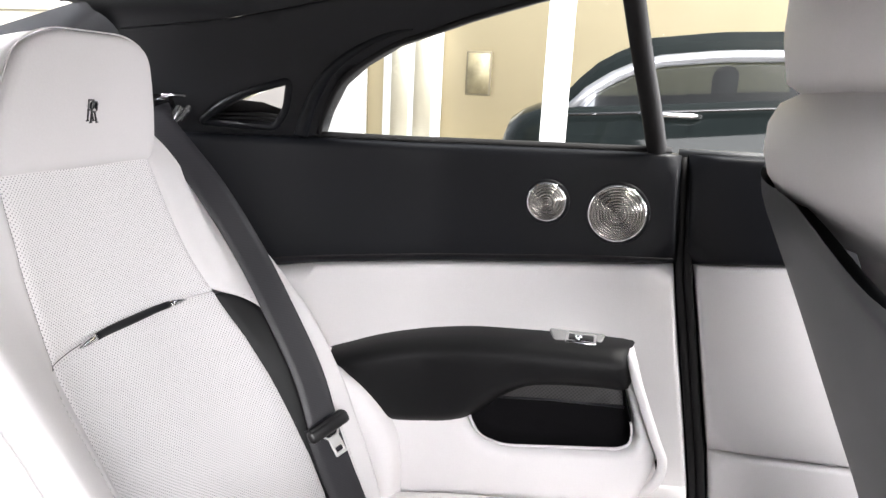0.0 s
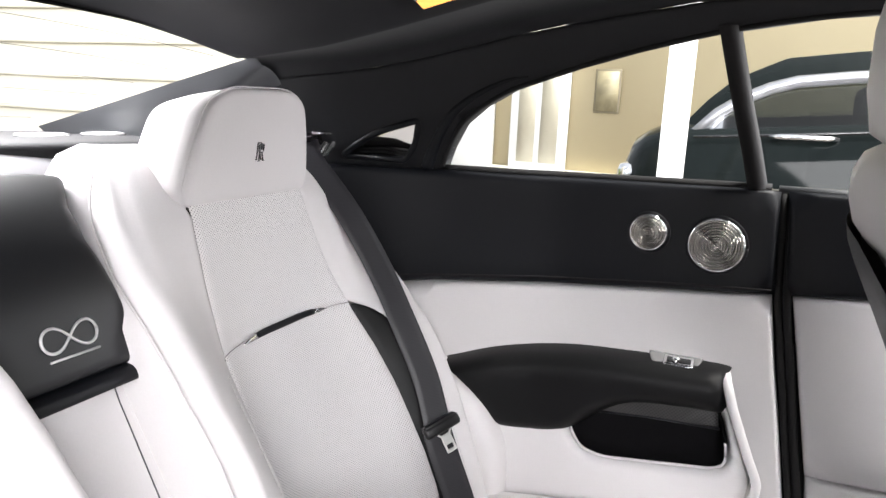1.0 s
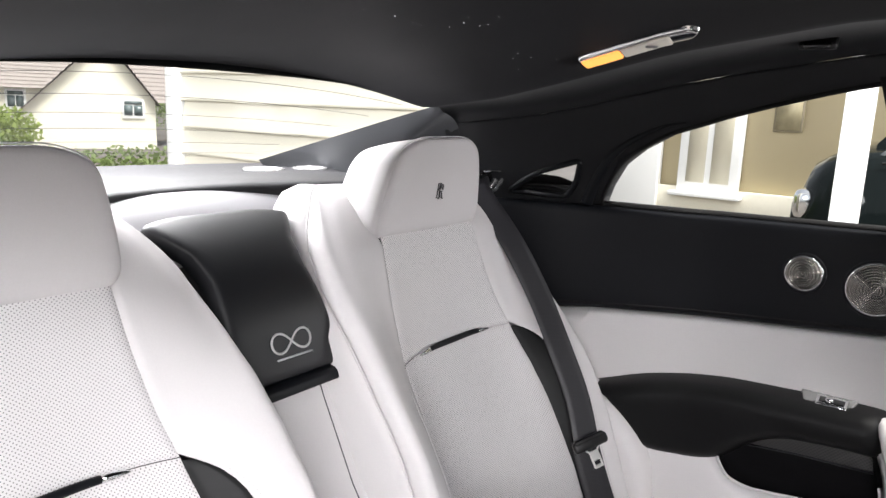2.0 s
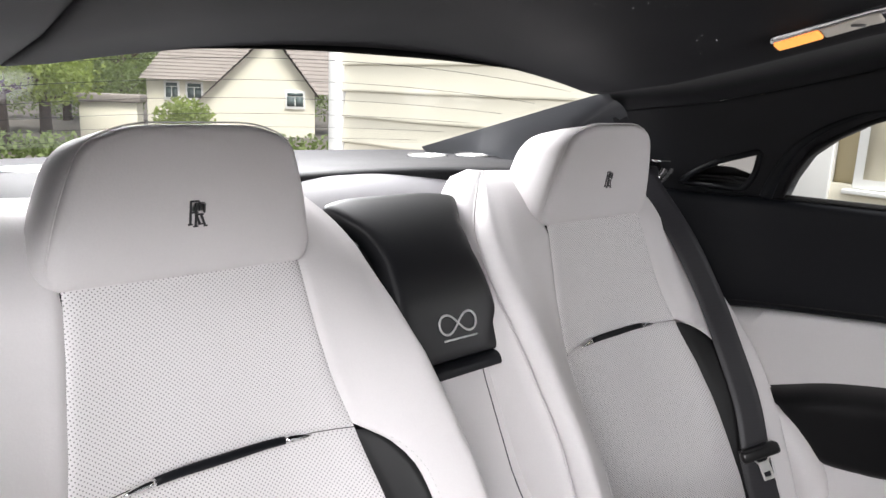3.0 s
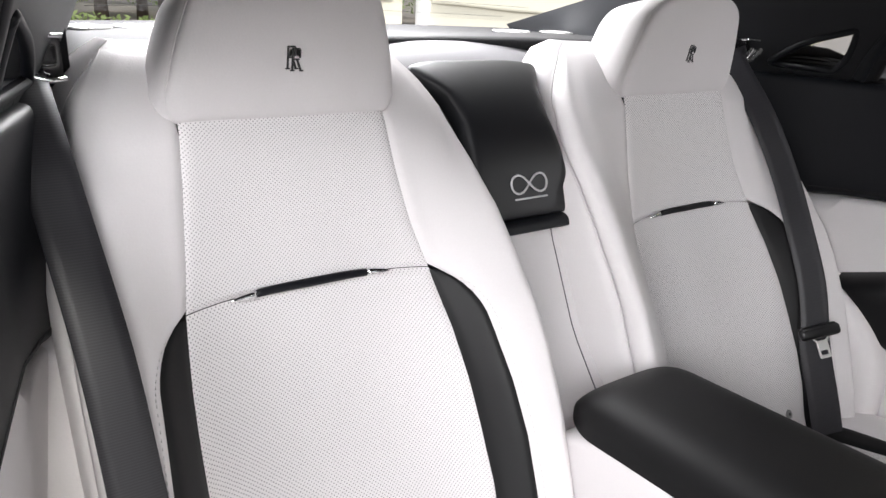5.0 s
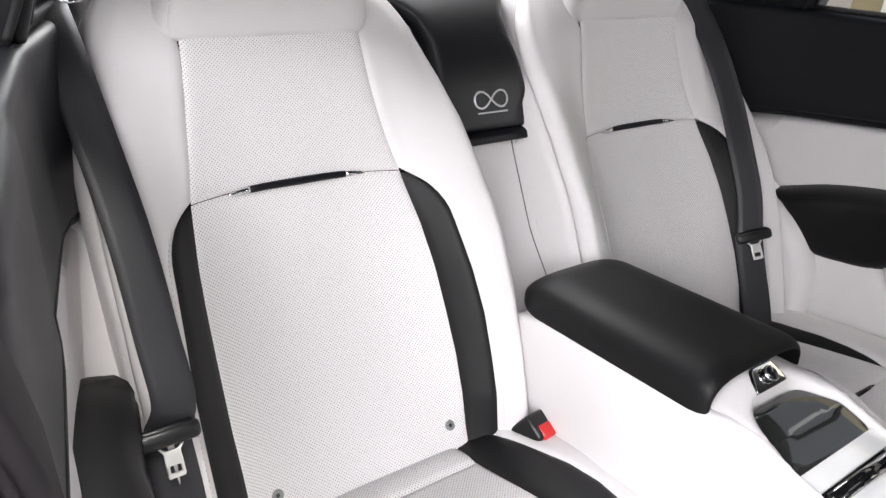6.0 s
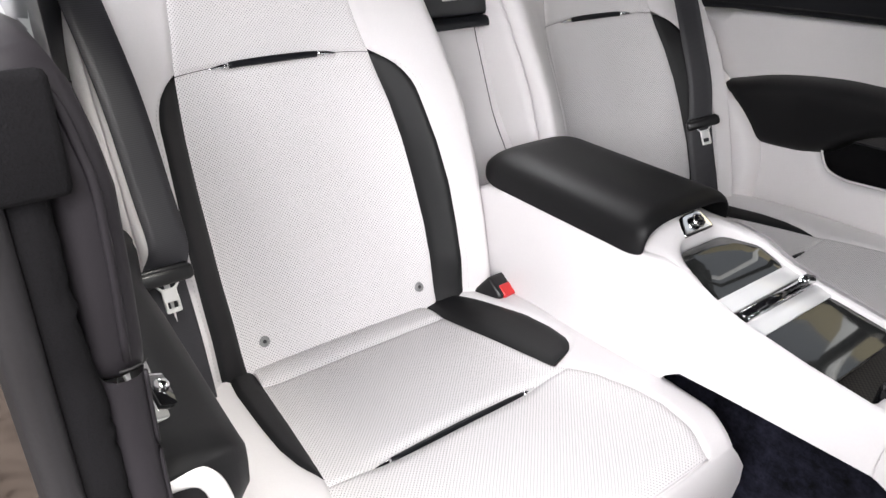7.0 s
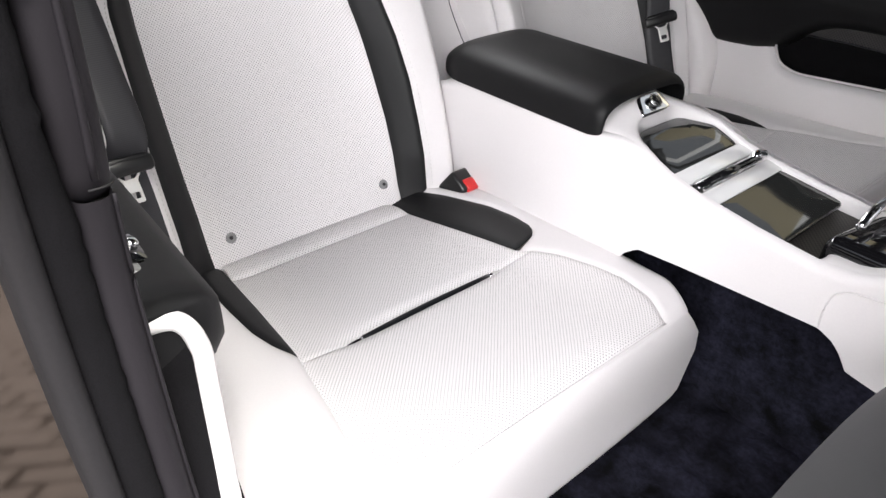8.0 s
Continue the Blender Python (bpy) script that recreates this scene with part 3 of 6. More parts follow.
for i in range(150):
    z = 1.03 - 0.87 * i / 149
    x = lerp(z, [p[1] for p in reversed(frame_line)], [p[0] for p in reversed(frame_line)])
    fray = 0.0022 * noise.noise((3.0, z * 110, 0.0)) + 0.0012 * noise.noise((9.0, z * 320, 0.0))
    r = []
    for k in range(13):
        t = k / 12
        y0 = lerp(z, [0.70, 0.86, 0.92], [0.712, 0.713, 0.718])
        y = y0 + fray * (1 - t) + (0.736 - y0) * t
        r.append((x + 0.0075 * math.sin(math.pi * t) ** 0.35 - 0.001 + 0.0007 * noise.noise((y * 500, z * 500, 2.0)), -y, z))
    rows.append(r)
part("flock_strip", grid(rows), flock, jamb, "flocked black strip")
part("seal_bulb", strip([(-0.01, 0.734)] + arc(0.000, 0.7440, 0.010, 0.0095, -90, 90) + [(-0.01, 0.756)]), grey_rubber, jamb, "grey rubber seal bulb")
part("painted_jamb", grid([[(0.176 - 0.225 * (z - 0.30) - 0.35 * (y - 0.753), -y, z) for y in np.linspace(0.748, 0.945, 8)] for z in np.linspace(0.16, 1.02, 20)]), jamb_metal, jamb, "polished dark jamb that mirrors the paving")
head = [(-0.6905, 0.866), (-0.6905, 0.985), (-0.694, 1.010), (-0.699, 1.032), (-0.705, 1.045), (-0.714, 1.051), (-0.725, 1.049), (-0.74, 1.043), (-0.77, 1.036), (-0.82, 1.030), (-0.82, 0.994), (-0.7175, 0.992), (-0.7165, 0.866)]
face_x = lambda z: lerp(z, [0.868, 0.8845, 0.90, 0.93, 0.99, 1.05], [0.076, 0.0865, 0.088, 0.093, 0.0965, 0.092])
part("frame_head", sheet(head, lambda y, z, h: (face_x(z) - 0.006 + h, y, z), step=0.012, rim=0.014, puff=0.009, skirt=0.06), matte_black, jamb, "rounded black leather top of the frame")
ridge = smooth_line([(-0.701, 0.889), (-0.700, 0.98), (-0.703, 1.008), (-0.708, 1.030), (-0.716, 1.041), (-0.726, 1.040), (-0.742, 1.034), (-0.77, 1.028), (-0.815, 1.022)], 5)
part("head_piping", tube([(face_x(z) + 0.0035, y, z) for y, z in ridge], 0.0022, 6, up=(1, 0, 0)), matte_black, jamb)
part("flap", box((0.103, -0.730, 1.018), (0.009, 0.042, 0.054), 0.004, bm=None), flock, jamb, "fuzzy fabric flap")
part("edge_piping", tube([(x + 0.0022, -0.6930, z) for x, z in frame_line if z < 0.882], 0.0013, 6), matte_black, jamb)
part("edge_seam", tube([(0.0870, -0.6912, 0.884), (0.0905, -0.6945, 0.884), (0.0918, -0.700, 0.884), (0.0915, -0.706, 0.884)], 0.0007, 6), rubber, jamb)
wing_paint = material("wing_paint", (0.62, 0.66, 0.66), 0.2, vary=0.03, bump=0, coat=1.0)
bm = grid([[(x, y, z) for x in np.linspace(-1.2, 0.06, 8)] for y, z in ((-0.775, 1.025), (-0.90, 1.0), (-0.95, 0.9), (-0.95, 0.5), (-0.90, 0.2))])
tagged(part("rear_wing", bm, wing_paint), "pale glossy outer body side", "car body", kind="structure")

# floor and tunnel
bm = bmesh.new()
rows = []
for x in np.linspace(-0.3, 1.1, 120):
    rows.append([(x, y, 0.345 + 0.010 * noise.noise((x * 28, y * 28, 5)) + 0.007 * noise.noise((x * 60, y * 60, 0)) + 0.005 * noise.noise((x * 160, y * 160, 3))) for y in np.linspace(-0.72, 0.72, 130)])
floor = part("floor", grid(rows), carpet)
tagged(floor, "deep-pile dark navy carpet on the car floor", "floor", kind="structure")
rows = []
for x in np.linspace(-0.1, 0.95, 90):
    rows.append([(x, side_off + 0.006 * noise.noise((x * 30, z * 30, 7)) + 0.005 * noise.noise((x * 70, z * 70, 1)), z) for side_off, z in [(-0.008 - 0.004 * k / 30, 0.33 + 0.29 * k / 30) for k in range(31)]])
tagged(part("tunnel_carpet", grid(rows), carpet), "dark navy carpet on the tunnel side under the console", "carpet", kind="structure")
# Never in view: added to block light from the open cabin front.
tagged(part("dashboard", sheet([(-0.74, 0.1), (0.74, 0.1), (0.74, 1.0), (0.3, 1.03), (-0.3, 1.03), (-0.74, 1.0)], lambda y, z, h: (1.12 - h, y, z), step=0.08, rim=0.05, puff=0.04), plastic), "unseen dark panel at the dashboard, blocking light from the front", "dashboard", kind="structure")
tagged(part("bulkhead", box((-0.85, 0, 0.55), (0.03, 1.3, 0.9)), plastic), "plain dark panel behind the rear seats", "bulkhead", kind="structure")

# ---- rear seats ----
BACK_Z = [0.40, 0.45, 0.50, 0.60, 0.70, 0.80, 0.833, 0.92, 1.02, 1.10]
BACK_X = [-0.300, -0.325, -0.353, -0.413, -0.470, -0.525, -0.542, -0.575, -0.600, -0.615]
prof_line = smooth_line(list(zip(BACK_X, BACK_Z)), 6)
PX, PZ = [p[0] for p in prof_line], [p[1] for p in prof_line]


def back_x(z):
    return lerp(z, PZ, PX)


def core_w(z):
    """Half width of the punched centre of the backrest."""
    return lerp(z, [0.44, 0.50, 0.60, 0.66, 0.72, 0.77, 0.82, 0.834, 0.88, 0.95, 1.0, 1.03], [0.158, 0.160, 0.163, 0.162, 0.160, 0.156, 0.148, 0.146, 0.136, 0.126, 0.121, 0.119])


def insert_w(z):
    """Outer edge of the black insert: leaves the centre at the bar and swings out."""
    c = core_w(z)
    full = lerp(z, [0.44, 0.50, 0.60, 0.66, 0.72, 0.78, 0.834], [0.197, 0.200, 0.202, 0.202, 0.198, 0.192, 0.187])
    t = min(1.0, max(0.0, (0.833 - z) / 0.045))
    return c + (full - c) * math.sqrt(1 - (1 - t) ** 2)


def crest_w(z):
    """Half width of the seat back to the crest of its bolster."""
    return lerp(z, [0.44, 0.55, 0.70, 0.80, 0.85, 0.90, 0.95, 1.0, 1.04, 1.065, 1.08, 1.092], [0.230, 0.238, 0.241, 0.240, 0.236, 0.231, 0.223, 0.212, 0.203, 0.194, 0.183, 0.158])


def hermite(x, xs, ys):
    """Smooth line through a few points."""
    i = max(0, min(len(xs) - 2, int(np.searchsorted(xs, x)) - 1))
    h = xs[i + 1] - xs[i]
    def slope(k):
        a, b = max(k - 1, 0), min(k + 1, len(xs) - 1)
        return (ys[b] - ys[a]) / (xs[b] - xs[a])
    t = (x - xs[i]) / h
    return (2 * t ** 3 - 3 * t * t + 1) * ys[i] + (t ** 3 - 2 * t * t + t) * h * slope(i) + (3 * t * t - 2 * t ** 3) * ys[i + 1] + (t ** 3 - t * t) * h * slope(i + 1)


def raise_x(s, z):
    """How far the seat back stands forward of its middle line at a place across it."""
    a = abs(s)
    core = lerp(z, [0.44, 0.50, 0.55, 0.60, 0.70, 0.77, 0.83, 0.88, 0.95, 1.0, 1.05], [0.006, 0.010, 0.020, 0.025, 0.030, 0.030, 0.028, 0.024, 0.018, 0.010, -0.012])
    mid = lerp(z, [0.44, 0.50, 0.55, 0.60, 0.66, 0.72, 0.78, 0.83, 0.88, 0.95, 1.0, 1.04, 1.09], [0.020, 0.035, 0.055, 0.065, 0.074, 0.079, 0.075, 0.066, 0.050, 0.029, 0.012, -0.008, -0.030])
    top = lerp(z, [0.44, 0.50, 0.60, 0.68, 0.76, 0.80, 0.85, 0.90, 0.95, 1.0, 1.04, 1.09], [0.042, 0.060, 0.085, 0.100, 0.105, 0.100, 0.085, 0.061, 0.036, 0.012, -0.012, -0.045])
    if z > 0.90:
        mid = lerp(z, [0.90, 0.95, 1.0, 1.04, 1.09], [0.044, 0.026, 0.004, -0.018, -0.050])
        top = lerp(z, [0.90, 0.95, 1.0, 1.04, 1.07, 1.092], [0.061, 0.024, -0.008, -0.032, -0.054, -0.078])
    cw = crest_w(z)
    return hermite(min(a, cw), [-0.07, 0.0, 0.07, 0.148, min(0.194, cw - 0.012), cw, cw + 0.05], [0.005, 0.003, 0.005, core, mid, top, top + 0.004])


def spread(n, ends=True):
    """Even steps with extra ones close to both ends, for seams."""
    t = list(np.linspace(0, 1, n))
    return sorted(set(t + ([0.012, 0.03, 0.97, 0.988] if ends else [])))


def seat(side, group):
    c = side * 0.332
    at = Vector((-0.3, c, 0.30))
    top = thing("rear_seat", at, "white leather rear car seat with punched centre and black side inserts", "car seat", group)

    def P(s, z, h=0.0):
        return Vector((back_x(z) + raise_x(s, z) + h, c - side * s, z))

    def patch(lo, hi, z0, z1, nz=30, ns=16, drop=0.0035):
        rows = []
        for tz in spread(nz):
            z = z0 + (z1 - z0) * tz
            a, b = lo(z), hi(z)
            ez = min(z - z0, z1 - z)
            r = []
            for ts in spread(ns):
                s = a + (b - a) * ts
                e = min(abs(s - a), abs(b - s), ez)
                r.append(P(s, z, -drop * math.exp(-(e / 0.0035) ** 2)))
            rows.append(r)
        return grid(rows)

    part("upper_centre", patch(lambda z: -core_w(z), core_w, 0.8355, 1.03), perf_back, top, "finely punched white leather")
    part("lower_centre", patch(lambda z: -core_w(z), core_w, 0.445, 0.8345, 40), perf_back, top, "finely punched white leather")
    for k in (1, -1):
        lo, hi = (core_w, insert_w) if k > 0 else (lambda z: -insert_w(z), lambda z: -core_w(z))
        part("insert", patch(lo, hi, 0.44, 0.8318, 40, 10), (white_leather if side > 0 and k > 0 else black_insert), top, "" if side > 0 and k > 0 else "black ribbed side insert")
        # bolster: from the insert or centre, over the crest and round to the back
        rows, pipe = [], []
        for z in [0.40 + 0.60 * t for t in np.linspace(0, 1, 68)]:
            a, crest = (insert_w(z) if z < 0.832 else core_w(min(z, 1.02))), crest_w(z)
            r = []
            for t in [0, 0.02, 0.05] + list(np.linspace(0.1, 1, 14)):
                s = a + (crest - a) * t
                r.append(P(k * s, z, -0.004 * math.exp(-((s - a) / 0.004) ** 2)))
            p = P(k * crest, z)
            ex = lerp(z, [0.80, 0.90, 0.95, 1.0, 1.045], [0.016, 0.020, 0.021, 0.015, 0.012])
            rear = lerp(z, [0.90, 1.0, 1.045], [0.030, 0.034, 0.034])
            for q in np.linspace(0.25, math.pi / 2, 7):
                r.append(Vector((p.x - rear * (1 - math.cos(q)), c - side * k * (crest + ex * math.sin(q)), z)))
            last = r[-1]
            if z > 0.46:
                pipe.append(last + Vector((-0.004, side * k * 0.0008, 0)))
            r += [last + Vector((-0.002, side * k * 0.0030, 0)), last + Vector((-0.006, side * k * 0.0032, 0)), last + Vector((-0.009, 0, 0))]
            out = lerp(z, [0.60, 0.80, 0.95, 1.0], [0.004, 0.007, 0.014, 0.013])
            r.append(last + Vector((-0.025, -side * k * out, 0)))
            r.append(last + Vector((lerp(z, [0.94, 0.98, 1.03], [-0.17, -0.09, -0.07]), -side * k * out, -0.03 if z > 1.0 else 0)))
            rows.append(r)
        # rounded top of the bolster: its front rolls back, its flank stays full
        base = rows[-1]
        depth = [0.0] * 17 + [0.08 * n for n in range(7)] + [0.6, 0.65, 0.7, 0.9, 1.0]
        for q in np.linspace(0.12, math.pi / 2, 13):
            roll, up = 1 - math.cos(q), math.sin(q)
            r = []
            for n, v in enumerate(base):
                s = (c - v.y) * side * k
                s -= (0.018 * up + 0.026 * up * up) * min(1.0, n / 12) + 0.014 * up ** 1.3 * max(0.0, min(1.0, (n - 16) / 6)) + 0.065 * max(0.0, up - 0.22) * max(0.0, 1 - n / 6)
                r.append(Vector((v.x - 0.060 * up * (1 - 0.5 * depth[n]) - 0.028 * roll * (1 - depth[n]), c - side * k * s, 1.0 + (0.078 - 0.006 * depth[n]) * up)))
            rows.append(r)
            if q < 1.2:
                pipe.append(r[23] + Vector((-0.004, side * k * 0.0008, 0.0006)))
        for f in (0.5, 0.12):
            rows.append([Vector((-0.705 + (v.x + 0.705) * f, c - side * k * (0.15 + ((c - v.y) * side * k - 0.15) * f), 1.086)) for v in rows[-1]])
        part("bolster", grid(rows), white_leather, top, "plump white leather side bolster")
        # piping on the flank of the bolster
        part("piping", tube(pipe, 0.0014, 6), white_leather, top)
        # stitches round the insert
        bm = bmesh.new()
        path = [P(k * (insert_w(z) + 0.006), z, 0.0006) for z in np.linspace(0.50, 0.828, 160)]
        acc = 0.0
        for p, q in zip(path, path[1:]):
            acc += (q - p).length
            if acc > 0.0055:
                acc = 0.0
                d = (q - p).normalized() * 0.0016
                tube([p - d, p + d], 0.00045, 4, bm)
        part("stitching", bm, thread, top, kind="stuff")
    # white top behind the headrest
    rows = [[Vector((back_x(1.03) - dx, c - side * s, z)) for s in np.linspace(-0.235, 0.13, 12)] for dx, z in ((0.06, 0.99), (0.09, 1.025), (0.12, 1.043), (0.15, 1.050), (0.22, 1.054))]
    part("back_top", grid(rows), shelf_leather, top, "grey leather behind the seat back")

    # headrest
    outline = rounded([(-0.127, 1.014), (0.127, 1.014), (0.133, 1.034), (0.122, 1.090), (0.102, 1.150), (0.06, 1.166), (-0.06, 1.166), (-0.102, 1.150), (-0.122, 1.090), (-0.133, 1.034)], [0.012, 0.012, 0.02, 0.06, 0.034, 0.05, 0.05, 0.034, 0.06, 0.02], 7)
    outline = [np.array(p) for p in outline]
    mid = np.array((0.0, 1.085))
    rows = []
    face = -0.576
    for depth, scale, sh in ((0.0, 0.05, 0), (0.0, 0.30, 0), (0.0004, 0.55, 0), (0.0012, 0.75, 0), (0.003, 0.88, 0), (0.0050, 0.95, 0), (0.0075, 0.978, 0), (0.0108, 0.994, 0), (0.0125, 0.988, 0.001), (0.0145, 0.994, 0.003), (0.019, 1.0, 0.005), (0.035, 1.002, 0.009), (0.07, 0.995, 0.011), (0.10, 0.965, 0.010), (0.12, 0.90, 0), (0.132, 0.77, 0), (0.137, 0.5, 0), (0.138, 0.05, 0)):
        r = []
        for p in outline:
            q = mid + (p - mid) * scale
            tilt = (q[1] - 1.085) * 0.16
            r.append(Vector((face - depth + tilt, c - side * (q[0] + math.copysign(min(sh, abs(q[0]) * 0.14), q[0])), q[1] - 0.16 * depth)))
        rows.append(r)
    head = part("headrest", grid(rows, close=True), white_leather, top, "boxy white leather headrest")
    seam = [Vector((face - 0.0125 + (mid[1] + (p[1] - mid[1]) * 0.996 - 1.085) * 0.16, c - side * p[0] * 0.996, mid[1] + (p[1] - mid[1]) * 0.996)) for p in outline]
    part("piping", tube(seam + seam[:1], 0.0009, 6), white_leather, head)
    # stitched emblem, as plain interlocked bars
    bm = bmesh.new()
    for oy, oz in ((-0.0030, 0.0010), (0.0024, -0.0012)):
        for dy, dz, w, h, lean in ((-0.0042, 0, 0.0024, 0.0245, 0), (0.0040, 0.0062, 0.0022, 0.0095, 0), (-0.0005, 0.0113, 0.0090, 0.0018, 0), (-0.0005, 0.0002, 0.0080, 0.0017, 0), (0.0030, -0.0060, 0.0024, 0.0130, 0.36), (-0.0042, -0.0118, 0.0052, 0.0014, 0), (0.0058, -0.0118, 0.0046, 0.0014, 0)):
            box((face - 0.0002 + (dz + oz - 0.006) * 0.16, c + dy + oy, 1.079 + dz + oz), (0.0022, w, h), 0.0004, (Euler((0, 0.16, 0)).to_matrix() @ Euler((lean, 0, 0)).to_matrix()), bm, 1)
    part("emblem", bm, emblem_ink, head, "small dark stitched emblem")

    # pull bar across the backrest
    def rod(z_of, x_of, half, mat, name, parent):
        path = [Vector((x_of(s), c - side * s, z_of(s))) for s in np.linspace(-half + 0.028, half - 0.028, 14)]
        b = part(name, tube(path, [0.0043 + 0.0008 * math.sin(i / 13 * math.pi) for i in range(14)], 10), mat, parent, "leather-wrapped pull bar")
        for k in (1, -1):
            tip = [Vector((x_of(k * s), c - side * k * s, z_of(k * s))) for s in np.linspace(half - 0.030, half, 7)]
            part("tip", tube(tip, [0.0046, 0.0048, 0.0046, 0.0041, 0.0033, 0.0021, 0.0006], 10), chrome, b, "pointed chrome tip")
    rod(lambda s: 0.8352 + 0.002 * math.cos(s * 12), lambda s: back_x(0.835) + raise_x(s, 0.835) + 0.0032, 0.098, black_leather, "pull_bar", top)
    # grey studs at the foot of the backrest
    for k in (-0.124, 0.136):
        p = P(k, 0.507, 0.0)
        d = Vector((0.85, 0, 0.5)).normalized()
        bm = tube([p - d * 0.002, p + d * 0.0012, p + d * 0.002], [0.0078, 0.0078, 0.006], 18, up=(0, 1, 0))
        st = part("stud", bm, grey_stud, top, "round grey stud")
        part("stud_centre", tube([p + d * 0.0018, p + d * 0.0028], [0.003, 0.0024], 12, up=(0, 1, 0)), plastic, st)

    # ---- cushion ----
    def cz(x, s):
        z = 0.515 + 0.17 * (x + 0.09)
        a = abs(s)
        lift = lerp(x, [-0.33, -0.2, -0.08, 0.05], [0.018, 0.017, 0.009, 0.003])
        t = min(1.0, max(0.0, (a - 0.13) / 0.08))
        z += lift * t * t * (3 - 2 * t) + 0.006 * (1 - min(1, a / 0.2) ** 2) * (1 if x > -0.07 else 0.3)
        if x > 0.105:
            q = (x - 0.105) / 0.070
            z -= 0.050 * (1 - math.sqrt(max(0, 1 - min(1, q) ** 2)))
        if a > 0.235:
            z -= 0.05 * (1 - math.sqrt(max(0, 1 - min(1, (a - 0.235) / 0.09) ** 2)))
        return z

    CX = [-0.34, -0.085, -0.03, 0.02, 0.06, 0.11, 0.142, 0.17]
    s_in = lambda x: lerp(x, CX, [0.135, 0.168, 0.198, 0.210, 0.212, 0.198, 0.180, 0.172])
    s_out = lambda x: -lerp(x, CX, [0.150, 0.176, 0.188, 0.197, 0.206, 0.220, 0.222, 0.222])
    i_in = lambda x: s_in(x) + lerp(x, [-0.34, -0.28, -0.20, -0.15, -0.115, -0.098, -0.089, -0.083], [0.048, 0.062, 0.073, 0.072, 0.064, 0.052, 0.036, 0.0])
    i_out = lambda x: s_out(x) - lerp(x, [-0.34, -0.28, -0.20, -0.15, -0.115, -0.095, -0.083], [0.036, 0.038, 0.033, 0.027, 0.017, 0.008, 0.0])

    def slab(lo, hi, x0, x1, nx, ns, drop=0.0035, extra=None):
        rows = []
        for tx in spread(nx):
            x = x0 + (x1 - x0) * tx
            a, b = lo(x), hi(x)
            ex = min(x - x0, x1 - x)
            r = []
            for ts in spread(ns):
                s = a + (b - a) * ts
                e = min(abs(s - a), abs(b - s), ex)
                h = -drop * math.exp(-(e / 0.0035) ** 2) + (extra(x, s) if extra else 0)
                r.append(Vector((x, c - side * s, cz(x, s) + h)))
            rows.append(r)
        return grid(rows)

    slit = lambda x, s: -0.010 * math.exp(-((x + 0.066) / 0.010) ** 2) * max(0.0, 1 - (abs(s) / 0.14) ** 4)
    part("cushion_back", slab(s_out, s_in, -0.290, -0.066, 26, 22, extra=slit), perf_seat, top, "finely punched white leather")
    part("cushion_roll", slab(lambda x: s_out(x), lambda x: s_in(x), -0.345, -0.290, 12, 22, extra=lambda x, s: 0.006 * math.sin((x + 0.345) / 0.055 * math.pi)), perf_seat, top)
    part("cushion_front", slab(s_out, s_in, -0.066, 0.152, 30, 26, extra=slit), perf_seat, top, "finely punched white leather")
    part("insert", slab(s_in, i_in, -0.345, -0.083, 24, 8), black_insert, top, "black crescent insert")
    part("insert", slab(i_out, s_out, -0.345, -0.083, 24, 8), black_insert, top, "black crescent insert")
    part("cushion_side", slab(i_in, lambda x: lerp(x, [-0.345, 0.03, 0.10, 0.152], [0.262, 0.262, 0.250, 0.222]), -0.345, 0.152, 44, 10), white_leather, top)
    part("cushion_side", slab(lambda x: -0.345, i_out, -0.345, 0.152, 44, 10), white_leather, top)
    rows = []
    for s in np.linspace(-0.345, 0.262, 40):
        z0 = cz(0.152, s)
        b = 0.006 * max(0, abs(s + 0.04) / 0.3) ** 3
        tuck = lambda z: 1.0 if s < 0 else 1 - 0.155 * (s / 0.262) ** 2 * max(0.0, 1 - (z0 - z) / 0.06)
        rows.append([Vector((x - b, c - side * s * tuck(z), z)) for x, z in ((0.1505, z0 - 0.003), (0.1535, z0 - 0.002), (0.158, z0 - 0.008), (0.163, z0 - 0.022), (0.166, z0 - 0.045), (0.165, z0 - 0.08), (0.160, 0.385), (0.154, 0.362), (0.142, 0.352), (0.10, 0.35))])
    part("cushion_face", grid(rows), white_leather, top, "white leather front of the cushion")
    edge = [Vector((0.1525 - 0.006 * max(0, abs(s + 0.04) / 0.3) ** 3, c - side * s, cz(0.152, s) - 0.0012)) for s in np.linspace(-0.225, 0.176, 30)]
    part("piping", tube(edge, 0.0015, 6), white_leather, top)
    part("cushion_end", sheet([(-0.3, 0.35), (0.138, 0.352), (0.150, 0.38), (0.150, 0.43), (0.10, 0.475), (-0.05, 0.47), (-0.3, 0.43)], lambda x, z, h: (x, c - side * (0.262 + h), z), step=0.03, rim=0.012, puff=0.006), white_leather, top)
    wing = rounded([(-0.53, 0.80), (-0.43, 0.712), (-0.355, 0.672), (-0.310, 0.625), (-0.287, 0.575), (-0.281, 0.50), (-0.285, 0.42), (-0.45, 0.42), (-0.53, 0.72)], 0.03)
    if side > 0:
        part("side_wing", sheet(wing, lambda x, z, h: (x - 0.004, c + side * (0.277 - h), z), step=0.02, rim=0.022, puff=0.022, skirt=0.05), white_leather, top, "white leather wing beside the backrest")
    else:
        rows = [[(back_x(z) - 0.012 + 0.05 * t * t, c + side * (0.250 + 0.085 * t), z) for t in np.linspace(0, 1, 8)] for z in np.linspace(0.45, 0.86, 16)]
        part("side_filler", grid(rows), white_leather, top, "white leather beside the backrest")
